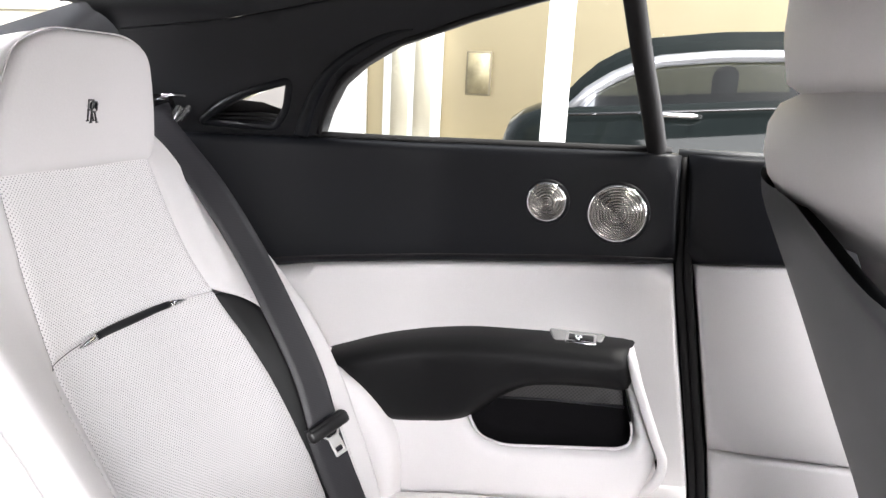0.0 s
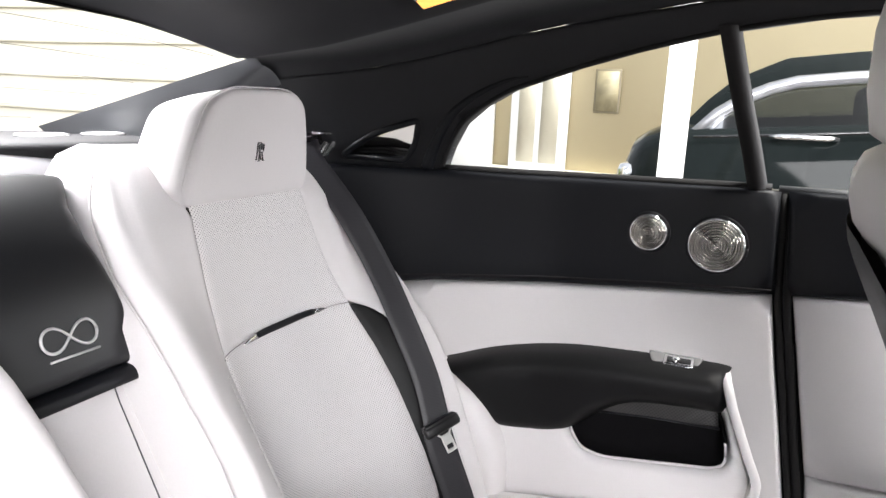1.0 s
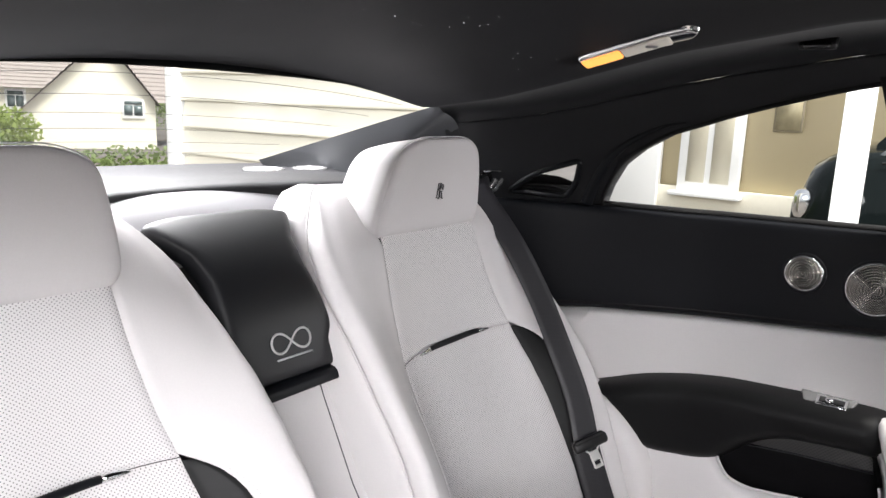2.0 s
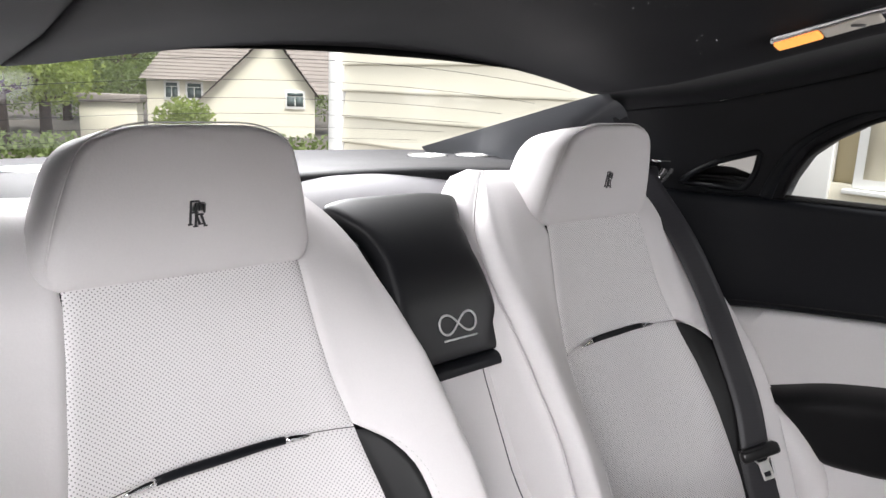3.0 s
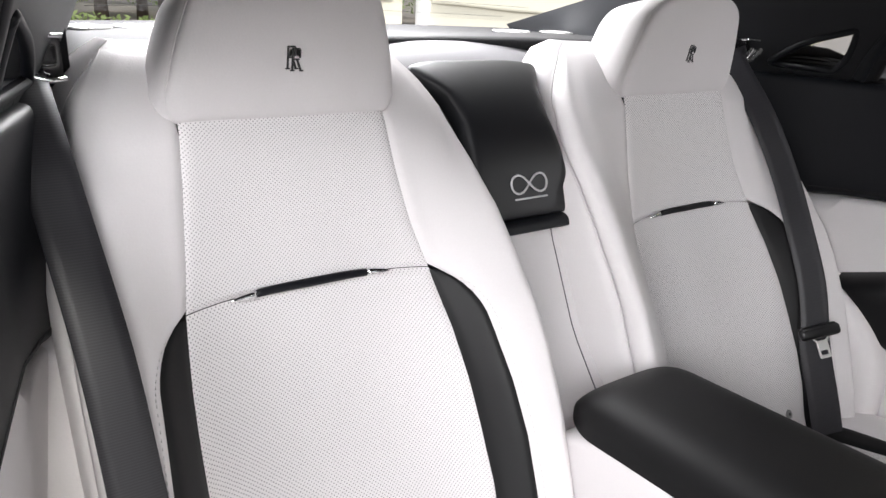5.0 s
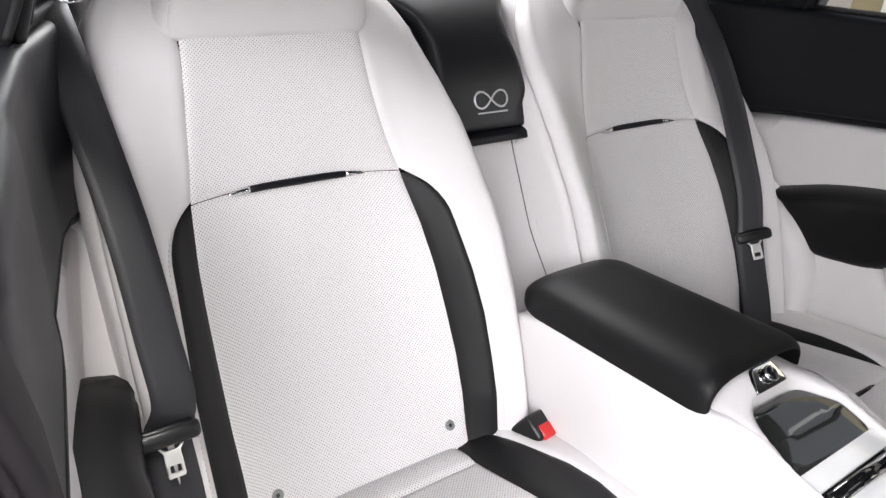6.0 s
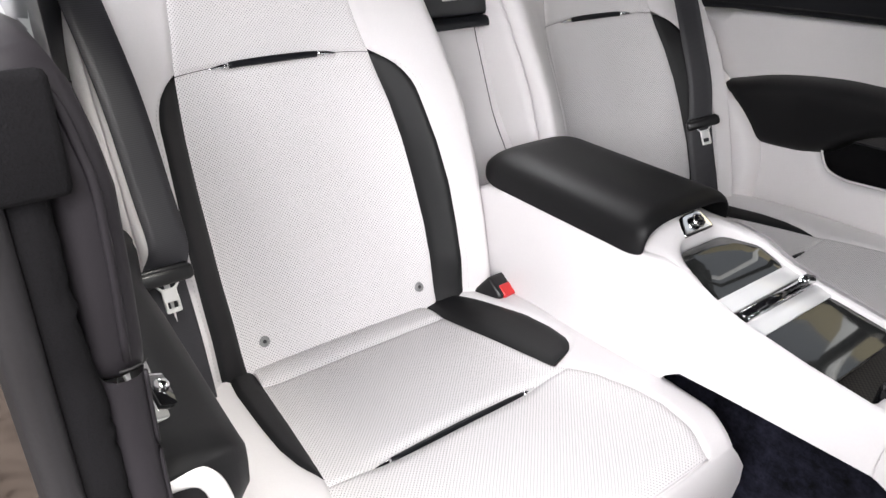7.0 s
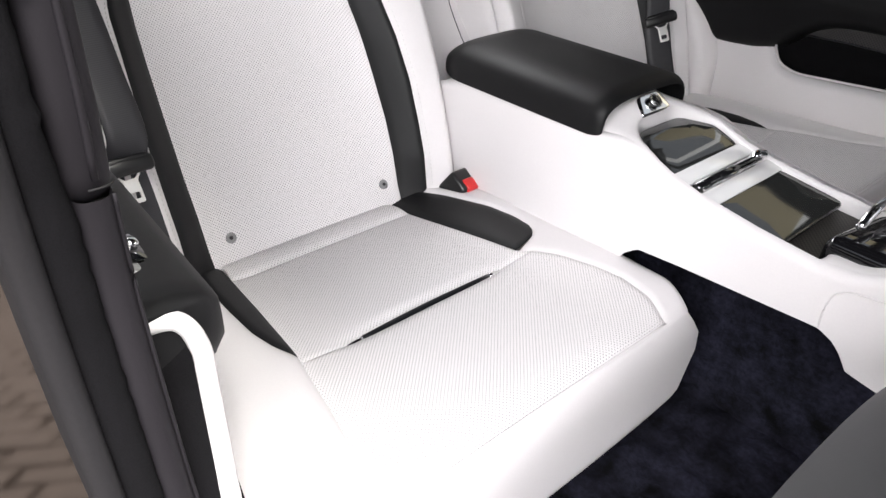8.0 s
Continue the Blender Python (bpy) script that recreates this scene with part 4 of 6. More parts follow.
    rod(lambda s: cz(-0.066, s) - 0.0105, lambda s: -0.066, 0.130, black_leather, "pull_bar", top)
    return top


seats = [seat(1, "rear seats"), seat(-1, "rear seats")]

# ---- middle of the seat back ----
middle = thing("centre_armrest_panel", (-0.6, 0, 0.5), "black and white centre panel between the rear seats", "seat panel")
def centre(y, z, h):
    if z < 0.92:
        return (back_x(z) + h - 0.002, y, z)
    a = radians(19) + (z - 0.92) / 0.21
    return (back_x(0.92) - 0.002 - (0.21 + h) * (math.cos(radians(19)) - math.cos(a)) + h, y, 0.92 + (0.21 + h) * (math.sin(a) - math.sin(radians(19))))
part("black_panel", sheet(rounded([(-0.094, 0.8615), (0.094, 0.8615), (0.083, 0.93), (0.075, 1.0), (0.082, 1.045), (0.120, 1.108), (0.07, 1.125), (-0.07, 1.125), (-0.120, 1.108), (-0.082, 1.045), (-0.075, 1.0), (-0.083, 0.93)], [0.004, 0.004, 0, 0, 0, 0.02, 0.05, 0.05, 0.02, 0, 0, 0]), centre, step=0.016, rim=0.014, puff=0.009, skirt=0.03), panel_leather, middle, "smooth black leather panel")
part("black_lip", sheet(rounded([(-0.089, 0.843), (0.089, 0.843), (0.090, 0.861), (-0.090, 0.861)], 0.005), centre, step=0.012, rim=0.006, puff=0.012, skirt=0.05), black_leather, middle)
part("white_panel", sheet([(-0.10, 0.60), (0.10, 0.60), (0.10, 0.84), (-0.10, 0.84)], lambda y, z, h: (back_x(z) - 0.022 + 0.03 * max(0, (0.70 - z) / 0.1), y, z), step=0.02), white_leather, middle, "white leather back panel")
part("seam", tube([(back_x(z) - 0.0215 + 0.03 * max(0, (0.70 - z) / 0.1), 0.058 - 0.02 * (0.84 - z), z) for z in np.linspace(0.60, 0.84, 12)], 0.0009, 6), grey_leather, middle)
rows = [[(x, y, z + 0.004 * math.cos(y * 3)) for y in np.linspace(-0.32, 0.32, 20)] for x, z in ((-0.695, 0.99), (-0.705, 1.015), (-0.73, 1.040), (-0.76, 1.058), (-0.80, 1.073), (-0.86, 1.075))]
part("top_roll", grid(rows), pale_grey_leather, middle, "pale grey leather top roll")
# stitched looped figure with a bar below
def fig(y, z, h=0.0):
    return Vector(centre(y, z, 0.0105 + h))
loop = []
for k in range(65):
    a = k / 64 * math.tau
    d = 1 + math.sin(a) ** 2
    loop.append(fig(0.006 + 0.032 * math.cos(a) / d, 0.9085 + 0.034 * math.sin(a) * math.cos(a) / d))
part("loop_figure", tube(loop, 0.0016, 6), silver, middle, "silver stitched looped figure")
part("underline", tube([fig(-0.022, 0.8895), fig(0.036, 0.8895)], 0.0013, 6), silver, middle)

# ---- console and armrest ----
console = thing("console", (0.0, 0.012, 0.3), "white leather centre console between the rear seats", "console")
CW = 0.100


def top_z(x):
    return lerp(x, [-0.38, -0.345, -0.30, -0.06, -0.02, 0.02, 0.06, 0.10, 0.18, 0.25, 0.29, 0.34, 0.6], [0.640, 0.655, 0.670, 0.684, 0.692, 0.690, 0.676, 0.668, 0.661, 0.659, 0.664, 0.692, 0.72])


def low_z(x):
    return lerp(x, [-0.38, 0.0, 0.03, 0.05, 0.11, 0.281, 0.300, 0.313, 0.322, 0.35, 0.6], [0.42, 0.47, 0.545, 0.563, 0.572, 0.593, 0.586, 0.574, 0.561, 0.558, 0.54])


TRAY = rounded([(-0.028, -0.050), (0.02, -0.078), (0.25, -0.082), (0.25, 0.076), (0.02, 0.072), (-0.028, 0.046)], [0.03, 0.03, 0.012, 0.012, 0.03, 0.03])
for k in (-1, 1):
    rows = []
    for x in np.linspace(-0.38, 0.6, 160):
        zt, zl = top_z(x), low_z(x)
        flare = -0.020 * max(0.0, min(1.0, (-0.16 - x) / 0.06))
        r = []
        for t in np.linspace(0, 1, 18):
            z = zl + (zt - 0.012 - zl) * t
            r.append((x, 0.018 + k * (CW + flare * (1 - t) ** 2 * 0.6 - 0.004 * t), z))
        for q in np.linspace(0.2, math.pi / 2, 6):
            r.append((x, 0.018 + k * (CW - 0.004 - 0.012 * (1 - math.cos(q))), zt - 0.012 + 0.012 * math.sin(q)))
        rows.append(r)
    part("console_side", grid(rows), white_leather, console)
rim_outline = [(-0.38, -CW + 0.016), (0.6, -CW + 0.016), (0.6, CW - 0.016), (-0.38, CW - 0.016)]
part("console_top", sheet(rim_outline, lambda x, y, h: (x, y + 0.018, top_z(x) - 0.006 + h + lerp(x, [-0.30, -0.12, -0.07, -0.035, -0.015, 0.01], [0.0, 0.014, 0.032, 0.022, 0.009, 0.0]) * max(0.0, 1 - (y / 0.085) ** 2)), holes=[TRAY], step=0.02, rim=0.012, puff=0.006, skirt=0.03), white_leather, console)
part("tray_floor", sheet(TRAY, lambda x, y, h: (x, y + 0.018, top_z(x) - 0.022), step=0.03), tray_net, console, "black woven tray floor")
for lid in ([(-0.022, -0.046), (0.020, -0.073), (0.060, -0.076), (0.060, 0.070), (0.020, 0.067), (-0.022, 0.042)], [(0.118, -0.079), (0.208, -0.080), (0.208, 0.072), (0.118, 0.072)]):
    part("tray_lid", sheet(rounded(lid, 0.014), lambda x, y, h: (x, y + 0.018, top_z(x) - 0.009 + h), step=0.03, rim=0.0015, puff=0.0006, skirt=0.004), tray_glass, console, "smoked glass tray lid")
    part("lid_frame", tube([(x, y + 0.018, top_z(x) - 0.0095) for x, y in rounded(lid, 0.014)] + [(lid[0][0], lid[0][1] + 0.03, top_z(lid[0][0]) - 0.0095)], 0.0012, 6), gloss_black, console)
part("chrome_bar", box((0.069, 0.022, 0.6645), (0.024, 0.156, 0.006), 0.0015, Euler((0, 0.16, 0)).to_matrix()), sky_white_chrome, console)
part("chrome_bar", box((0.111, 0.020, 0.6585), (0.024, 0.158, 0.006), 0.0015, Euler((0, 0.16, 0)).to_matrix()), sky_white_chrome, console)
part("hinge_rod", tube([(0.091, -0.056, 0.664), (0.091, 0.080, 0.664)], 0.0065, 12), gloss_black, console)
part("hinge_pin", tube([(0.0985, -0.054, 0.6655), (0.0985, 0.080, 0.6655)], 0.0022, 8), chrome, console)
part("hinge_knob", tube([(0.090, 0.076, 0.666), (0.090, 0.088, 0.667), (0.097, 0.094, 0.668)], [0.006, 0.007, 0.005], 10), chrome, console)
PT = Euler((0, 0.62, 0)).to_matrix()
PO = Vector((-0.036, 0.014, 0.7105))
plate = part("switch_plate", sheet(rounded([(-0.014, -0.021), (0.014, -0.034), (0.014, 0.028), (-0.014, 0.020)], 0.006), lambda x, y, h: PO + PT @ Vector((x, y, h)), step=0.012, rim=0.003, puff=0.001, skirt=0.003), chrome, console, "chrome switch plate")
up = PT @ Vector((0, 0, 1))
part("knob", tube([PO + up * 0.001, PO + up * 0.007, PO + up * 0.009], [0.0085, 0.008, 0.005], 18, up=(0, 1, 0)), gloss_black, plate)
part("knob_ring", tube([PO + PT @ Vector((0.0088 * math.cos(a), 0.0088 * math.sin(a), 0.006)) for a in np.linspace(0, math.tau, 25)], 0.0014, 6), chrome, plate)
part("seam", tube([(x, -0.0823, z) for x, z in smooth_line([(0.281, 0.593), (0.279, 0.612), (0.280, 0.632), (0.288, 0.645), (0.31, 0.654), (0.40, 0.666)], 5)], 0.0010, 6), white_leather, console)
# front end of the tray: dark chromed latch
part("latch", sheet(rounded([(0.238, -0.06), (0.33, -0.07), (0.33, 0.055), (0.255, 0.045)], 0.015), lambda x, y, h: (x, y + 0.018, 0.660 + h + 0.10 * (x - 0.238)), step=0.015, rim=0.015, puff=0.014, skirt=0.02), gloss_black, console, "glossy dark latch with chrome edge")
part("latch_ring", tube([(0.262, -0.02, 0.688), (0.258, 0.03, 0.694), (0.264, 0.055, 0.698), (0.285, 0.062, 0.70)], [0.005, 0.006, 0.007, 0.004], 10), chrome, console)
# armrest pad
PAD_X0, PAD_X1 = -0.372, -0.046
rows = []


def pad_ring(x, e, w_in):
    """One rib of the pad: an arch over the console, closing in by w_in at its ends."""
    t = (x - PAD_X0) / (PAD_X1 - PAD_X0)
    zc, zb, w = 0.715 + 0.021 * t - 0.034 * (1 - e), 0.6605 + 0.020 * t + 0.022 * (1 - e), 0.097 - 0.032 * (1 - e)
    r = []
    for q in np.linspace(0, math.pi, 29):
        cq, sq = math.cos(q), math.sin(q)
        y = w * math.copysign(abs(cq) ** 0.56, cq)
        z = zb + (zc - zb) * abs(sq) ** 0.60
        yi, zi = y * 0.91, zb + 0.004 + (zc - 0.018 - zb) * abs(sq) ** 0.6
        r.append((x, y + (yi - y) * w_in + 0.017, z + (zi - z) * w_in))
    return r


for k in range(12):
    q = k / 11 * math.pi / 2
    rows.append(pad_ring(PAD_X0 + 0.055 * (1 - math.cos(q)), math.sin(q), 0.0))
for x in np.linspace(PAD_X0 + 0.062, PAD_X1 - 0.024, 26):
    rows.append(pad_ring(x, 1.0, 0.0))
for k in range(1, 10):
    q = k / 9 * math.pi / 2
    rows.append(pad_ring(PAD_X1 - 0.024 + 0.024 * math.sin(q), 1.0, 1 - math.cos(q)))
bm = grid(rows)
bm.verts.ensure_lookup_table()
cap(bm, [bm.verts[i] for i in range(29)])
pad = part("armrest_pad", bm, pad_leather, console, "padded black leather armrest")

# red belt buckle beside the near seat
def buckle(side):
    b = thing("belt_buckle", (-0.29, side * 0.077, 0.48), "black seat belt buckle with a red release button", "belt buckle", "belt buckles")
    rot = Euler((side * radians(8), radians(34), -side * 0.10)).to_matrix()
    o = Vector((-0.292, side * 0.090, 0.489))
    bm = box((0, 0, 0), (0.040, 0.050, 0.070), 0.006)
    for v in bm.verts:
        v.co.y *= 1.12 - 3.2 * (v.co.z + 0.035) * 0.5
        v.co = o + rot @ v.co
    part("body", bm, plastic, b, "black plastic housing")
    part("button", box(o + rot @ Vector((0.011, 0, 0.016)), (0.022, 0.034, 0.042), 0.003, rot), red_plastic, b, "red release button")
    part("boot", tube([o + rot @ Vector((0, 0, k)) for k in (-0.055, -0.036, -0.030)], [0.036, 0.034, 0.026], 16, flat=0.8), plastic, b)
buckle(-1)

# ---- seat belts ----
def ribbon(path, width, normal, thick=0.0012):
    """A flat webbing strip along a path that lies across the given normals."""
    rows = []
    for i, p in enumerate(path):
        p = Vector(p)
        d = (Vector(path[min(i + 1, len(path) - 1)]) - Vector(path[max(i - 1, 0)])).normalized()
        nn = Vector(normal[i] if isinstance(normal, list) else normal)
        a = d.cross(nn).normalized()
        m = a.cross(d).normalized()
        rows.append([p + a * width / 2 * u + m * thick * v for u, v in ((-1, 0), (-0.98, 0.6), (-0.5, 1), (0, 1), (0.5, 1), (0.98, 0.6), (1, 0), (0.98, -0.6), (0, -1), (-0.98, -0.6))])
    return grid(rows, close=True)


def belt(side, tongue, group):
    b = thing("seat_belt", (-0.4, side * 0.55, 0.45), "dark grey seat belt with a metal tongue hanging beside the seat", "seat belt", group)
    FACE = Vector((0.86, 0.0, 0.45)) if side < 0 else Vector((0.65, -0.60, 0.42))
    ty, tz, tx = side * tongue[1], tongue[2], tongue[0]
    if side < 0:
        top = [(-0.700, 0.574, 1.080), (-0.672, 0.582, 1.070), (-0.620, 0.584, 1.045), (-0.582, 0.581, 1.0), (-0.546, 0.576, 0.945), (-0.460, 0.568, 0.845), (-0.402, 0.565, 0.745), (-0.370, 0.564, 0.685)]
    else:
        top = [(-0.672, 0.562, 1.080), (-0.652, 0.550, 1.074), (-0.632, 0.529, 1.049), (-0.572, 0.525, 0.967), (-0.512, 0.527, 0.878), (-0.458, 0.514, 0.798), (-0.412, 0.508, 0.715)]
    path = [(x + 0.020 * min(1, max(0, (1.06 - z) / 0.1)), side * (y + (0.002 if side > 0 else -0.002)), z + 0.006) for x, y, z in top] + [(tx - 0.002, ty, tz)]
    path = smooth_line(path, 6)
    normals = [Vector((0.55, -side * 0.30, 0.6)).lerp(FACE, min(1, i / 20)) for i in range(len(path))]
    part("webbing", ribbon(path, 0.0455, normals), webbing, b, "woven dark grey webbing")
    low = smooth_line([Vector(p) - FACE.normalized() * 0.003 for p in ((tx - 0.006, ty, tz + 0.004), (tx + 0.018, ty - side * 0.002, tz - 0.055), (tx + 0.044, ty - side * 0.002, tz - 0.115), (tx + 0.064, ty - side * 0.002, tz - 0.17), (tx + 0.085, ty - side * 0.002, tz - 0.24))], 6)
    part("lap_webbing", ribbon(low, 0.050, FACE), webbing, b)
    # grip, then the metal tongue hanging from it
    d = Vector((0.50, 0, -0.86))
    nrm = (FACE - d * FACE.dot(d)).normalized()
    lat = d.cross(nrm).normalized()
    m = Matrix((lat, -d, nrm)).transposed()
    o = Vector((tx, ty, tz)) + nrm * 0.012
    part("grip", box(o, (0.066, 0.020, 0.014), 0.0065, m, segments=3), plastic, b, "black plastic grip")
    part("grip_lip", box(o - d * 0.008, (0.056, 0.008, 0.012), 0.003, m), plastic, b)
    fr = lambda u, v, h: o + lat * u + d * v + nrm * (h - 0.001)
    tongue_shape = rounded([(-0.0155, 0.008), (-0.0085, 0.017), (-0.0092, 0.026), (-0.0092, 0.044), (0.0092, 0.044), (0.0092, 0.026), (0.0085, 0.017), (0.0155, 0.008), (0.0135, 0.007), (0.0065, 0.0145), (-0.0065, 0.0145), (-0.0135, 0.007)], [0.001, 0.003, 0.004, 0.003, 0.003, 0.004, 0.003, 0.001, 0.001, 0.002, 0.002, 0.001])
    hole = rounded([(-0.0056, 0.031), (0.0056, 0.031), (0.0056, 0.0385), (-0.0056, 0.0385)], 0.0015)
    part("tongue", sheet(tongue_shape, fr, holes=[hole], step=0.006, rim=0.0012, puff=0.0012, skirt=0.0015), tongue_metal, b, "bright metal tongue")
    # chromed guide beside the shelf
    go = Vector((-0.632, side * 0.555, 1.080))
    ring = [(-0.012, 0.016), (0.01, 0.0165), (0.030, 0.016), (0.043, 0.014), (0.049, 0.009), (0.048, 0.002), (0.038, -0.008), (0.022, -0.020), (0.008, -0.025), (0.0, -0.026), (-0.012, -0.024)]
    fine = [0.0024, 0.0024, 0.0026, 0.003, 0.0036, 0.005, 0.006, 0.005, 0.003, 0.0024, 0.0024]
    rim = [go + Vector((0.10 * u, side * u, v)) for u, v in ring]
    part("guide", tube(rim, fine, 8, up=(1, 0, 0)), chrome, b, "chrome belt guide")
    part("guide_cup", sheet(ring, lambda u, v, h: go + Vector((0.10 * u - 0.016, side * u, v)), step=0.012, skirt=-0.014), gloss_black, b)
    part("guide_bevel", grid([[go + Vector((0.10 * u - 0.002, side * u, v)), go + Vector((0.10 * u - 0.014, side * (u - 0.008), v + 0.004))] for u, v in ring[3:9]]), chrome, b)


belt(1, (-0.358, 0.493, 0.652), "rear seat belts")
belt(-1, (-0.345, 0.575, 0.657), "rear seat belts")

# ---- side armrests, speakers and small fittings ----
def side_armrest(side, group):
    a = thing("side_armrest", (-0.2, side * 0.70, 0.45), "black padded side armrest over a white storage pocket", "armrest", group)
    W = lambda out: on_wall(side, out)
    # white body that carries pocket and pad
    pocket = rounded([(-0.180, 0.622), (-0.164, 0.594), (-0.127, 0.584), (0.048, 0.606), (0.065, 0.616), (0.066, 0.641), (0.046, 0.702), (-0.180, 0.702)], [0.004, 0.02, 0.02, 0.012, 0.012, 0.02, 0.004, 0.004])
    body = rounded([(-0.405, 0.668), (-0.36, 0.60), (-0.315, 0.50), (-0.31, 0.42), (0.06, 0.45), (0.098, 0.535), (0.112, 0.592), (0.068, 0.695), (0.046, 0.752), (0.034, 0.752), (-0.30, 0.70)], [0.02, 0.03, 0.03, 0.01, 0.03, 0.02, 0.03, 0.05, 0.012, 0.005, 0.03])
    part("body", sheet(body, lambda x, z, h: (x, side * (side_y(x, z) - 0.008 - h), z), holes=[pocket], step=0.018, rim=0.022, puff=0.052, skirt=0.03), white_leather, a, "moulded white leather body")
    part("pocket_lining", sheet(pocket, lambda x, z, h: (x, side * (side_y(x, z) - 0.020 - h), z), step=0.03, skirt=-0.038), flock, a, "dark flocked pocket")
    lip = [(x, side * (side_y(x, z) - 0.0605), z) for x, z in pocket[:-12]]
    part("pocket_edge", tube(lip, 0.0022, 6), white_leather, a)
    part("net", sheet([(-0.17, 0.653), (0.050, 0.667), (0.045, 0.70), (-0.17, 0.70)], W(0.036), step=0.03), mesh_net, a, "dark woven net strip")
    part("net_band", tube([on_wall(side, 0.037)(x, z, 0) for x, z in ((-0.17, 0.650), (-0.06, 0.660), (0.052, 0.664))], 0.003, 6, flat=0.5), webbing, a)
    # pad
    pad = [(0.040, 0.765), (0.055, 0.752), (0.062, 0.728), (0.061, 0.705), (0.050, 0.690), (0.0, 0.688), (-0.08, 0.680), (-0.125, 0.660), (-0.150, 0.639), (-0.172, 0.620), (-0.20, 0.604), (-0.25, 0.594), (-0.318, 0.594), (-0.352, 0.622), (-0.392, 0.672), (-0.432, 0.694), (-0.39, 0.713), (-0.32, 0.735), (-0.22, 0.753), (-0.14, 0.760)]
    outline = smooth_line(pad, 4, True)
    reach = lambda x: 0.0 if side > 0 else lerp(x, [-0.45, -0.38, -0.25, 0.0], [0.046, 0.024, 0.018, 0.016])
    part("pad", sheet(outline, lambda x, z, h: (x, side * (side_y(x, z) - 0.012 - h - reach(x)), z), step=0.014, rim=0.030, puff=0.061, skirt=0.02 if side > 0 else 0.06), pad_leather, a, "padded black leather armrest")
    # grey switch cup let into the pad
    slope = lambda v: 0.7672 - 0.16 * v - 5.5 * v * v
    dx, dv, dy = (0.0, 0.0, 0.0) if side > 0 else (-0.006, 0.014, 0.004)
    cupo = rounded([(-0.072, 0.0), (-0.058, 0.040), (0.004, 0.040), (0.014, 0.0)], [0.004, 0.018, 0.018, 0.004])
    cup = part("switch_cup", sheet(cupo, lambda x, v, h: (x + dx, side * (0.702 - v - dv - dy), slope(v + dv) + h + dy), step=0.006, rim=0.003, puff=0.0015, skirt=0.01), light_grey, a, "satin grey switch cup")
    tilt = Euler((side * radians(20), 0, 0)).to_matrix()
    cc = Vector((-0.022 + dx, side * (0.682 - dv - dy), slope(0.020 + dv) + dy))
    part("switch_recess", box(cc, (0.046, 0.024, 0.006), 0.002, tilt), chrome, cup)
    part("switch_pit", box(cc + Vector((0, 0, 0.0022)), (0.038, 0.015, 0.003), 0.001, tilt), gloss_black, cup)
    part("switch", tube([cc + Vector((-0.004, -side * 0.4 * k, k)) for k in (0.002, 0.006, 0.008)], [0.006, 0.006, 0.003], 12, up=(1, 0, 0)), chrome, cup, "chrome window switch")
    # forward white edge
    part("front_edge", tube([(x, side * (y + (0.0 if side > 0 else lerp(z, [0.58, 0.72], [0.014, 0.0]))), z) for x, y, z in smooth_line([(0.050, 0.712, 0.748), (0.051, 0.690, 0.752), (0.053, 0.670, 0.750), (0.057, 0.660, 0.740), (0.063, 0.656, 0.722), (0.069, 0.656, 0.705), (0.085, 0.657, 0.665), (0.099, 0.658, 0.631), (0.114, 0.660, 0.594), (0.111, 0.664, 0.562), (0.098, 0.672, 0.536), (0.078, 0.684, 0.520)], 5)], 0.0075, 10), white_leather, a)
    part("front_dark", sheet([(0.662, 0.738), (0.712, 0.745), (0.712, 0.57), (0.668, 0.57), (0.660, 0.60)], lambda y, z, h: (lerp(z, [0.52, 0.53, 0.594, 0.695, 0.752], [0.092, 0.098, 0.114, 0.072, 0.050]), side * y, z), step=0.02), flock, a)
    return a


side_armrest(1, "side armrests")
side_armrest(-1, "side armrests")


def speaker(x, z, r, side):
    w = thing("speaker", (x, side * 0.69, z), "round bright metal speaker set in the black panel", "speaker", "side speakers")
    y = side * (pan_y(x) - 0.019)
    ring = [(x + r * math.cos(a), y - side * 0.001, z + r * math.sin(a)) for a in np.linspace(0, math.tau, 49)]
    part("recess", tube([(x + (r + 0.004) * math.cos(a), y + side * 0.002, z + (r + 0.004) * math.sin(a)) for a in np.linspace(0, math.tau, 49)], 0.003, 8, up=(0, 1, 0)), black_leather, w)
    part("rim", tube(ring + ring[1:2], 0.0022, 8, up=(0, 1, 0)), chrome, w, "polished rim")
    rows = []
    for k, q in enumerate(np.linspace(0.02, 1, 110)):
        rows.append([(x + r * q * math.cos(a), y - side * (0.003 + 0.006 * (1 - q * q) + 0.0005 * math.sin(q * r / 0.0042 * math.tau)), z + r * q * math.sin(a)) for a in np.linspace(0, math.tau, 64, endpoint=False)])
    part("grille", grid(rows, close=True), grille, w, "ringed metal grille")


for side in (1,):
    speaker(-0.092, 0.966, 0.0275, side)
    speaker(0.012, 0.957, 0.0405, side)

for name, side in SIDES:
    for x, y, r in ((-1.070, 0.375, 0.042), (-1.025, 0.462, 0.036)):
        s = thing("shelf_speaker", (x, side * y, 1.08), "pale metal speaker grille let into the parcel shelf", "speaker", "shelf speakers")
        zz = shelf_z(x) + 0.0005
        part("rim", tube([(x + r * 0.9 * math.cos(a), side * (y + r * math.sin(a)), zz + 0.001) for a in np.linspace(0, math.tau, 41)], 0.003, 8), light_grey, s)
        rows = [[(x + r * 0.9 * q * math.cos(a), side * (y + r * q * math.sin(a)), zz + 0.002 + 0.002 * (1 - q)) for a in np.linspace(0, math.tau, 40, endpoint=False)] for q in np.linspace(0.02, 1, 8)]
        part("grille", grid(rows, close=True), shelf_grille, s)

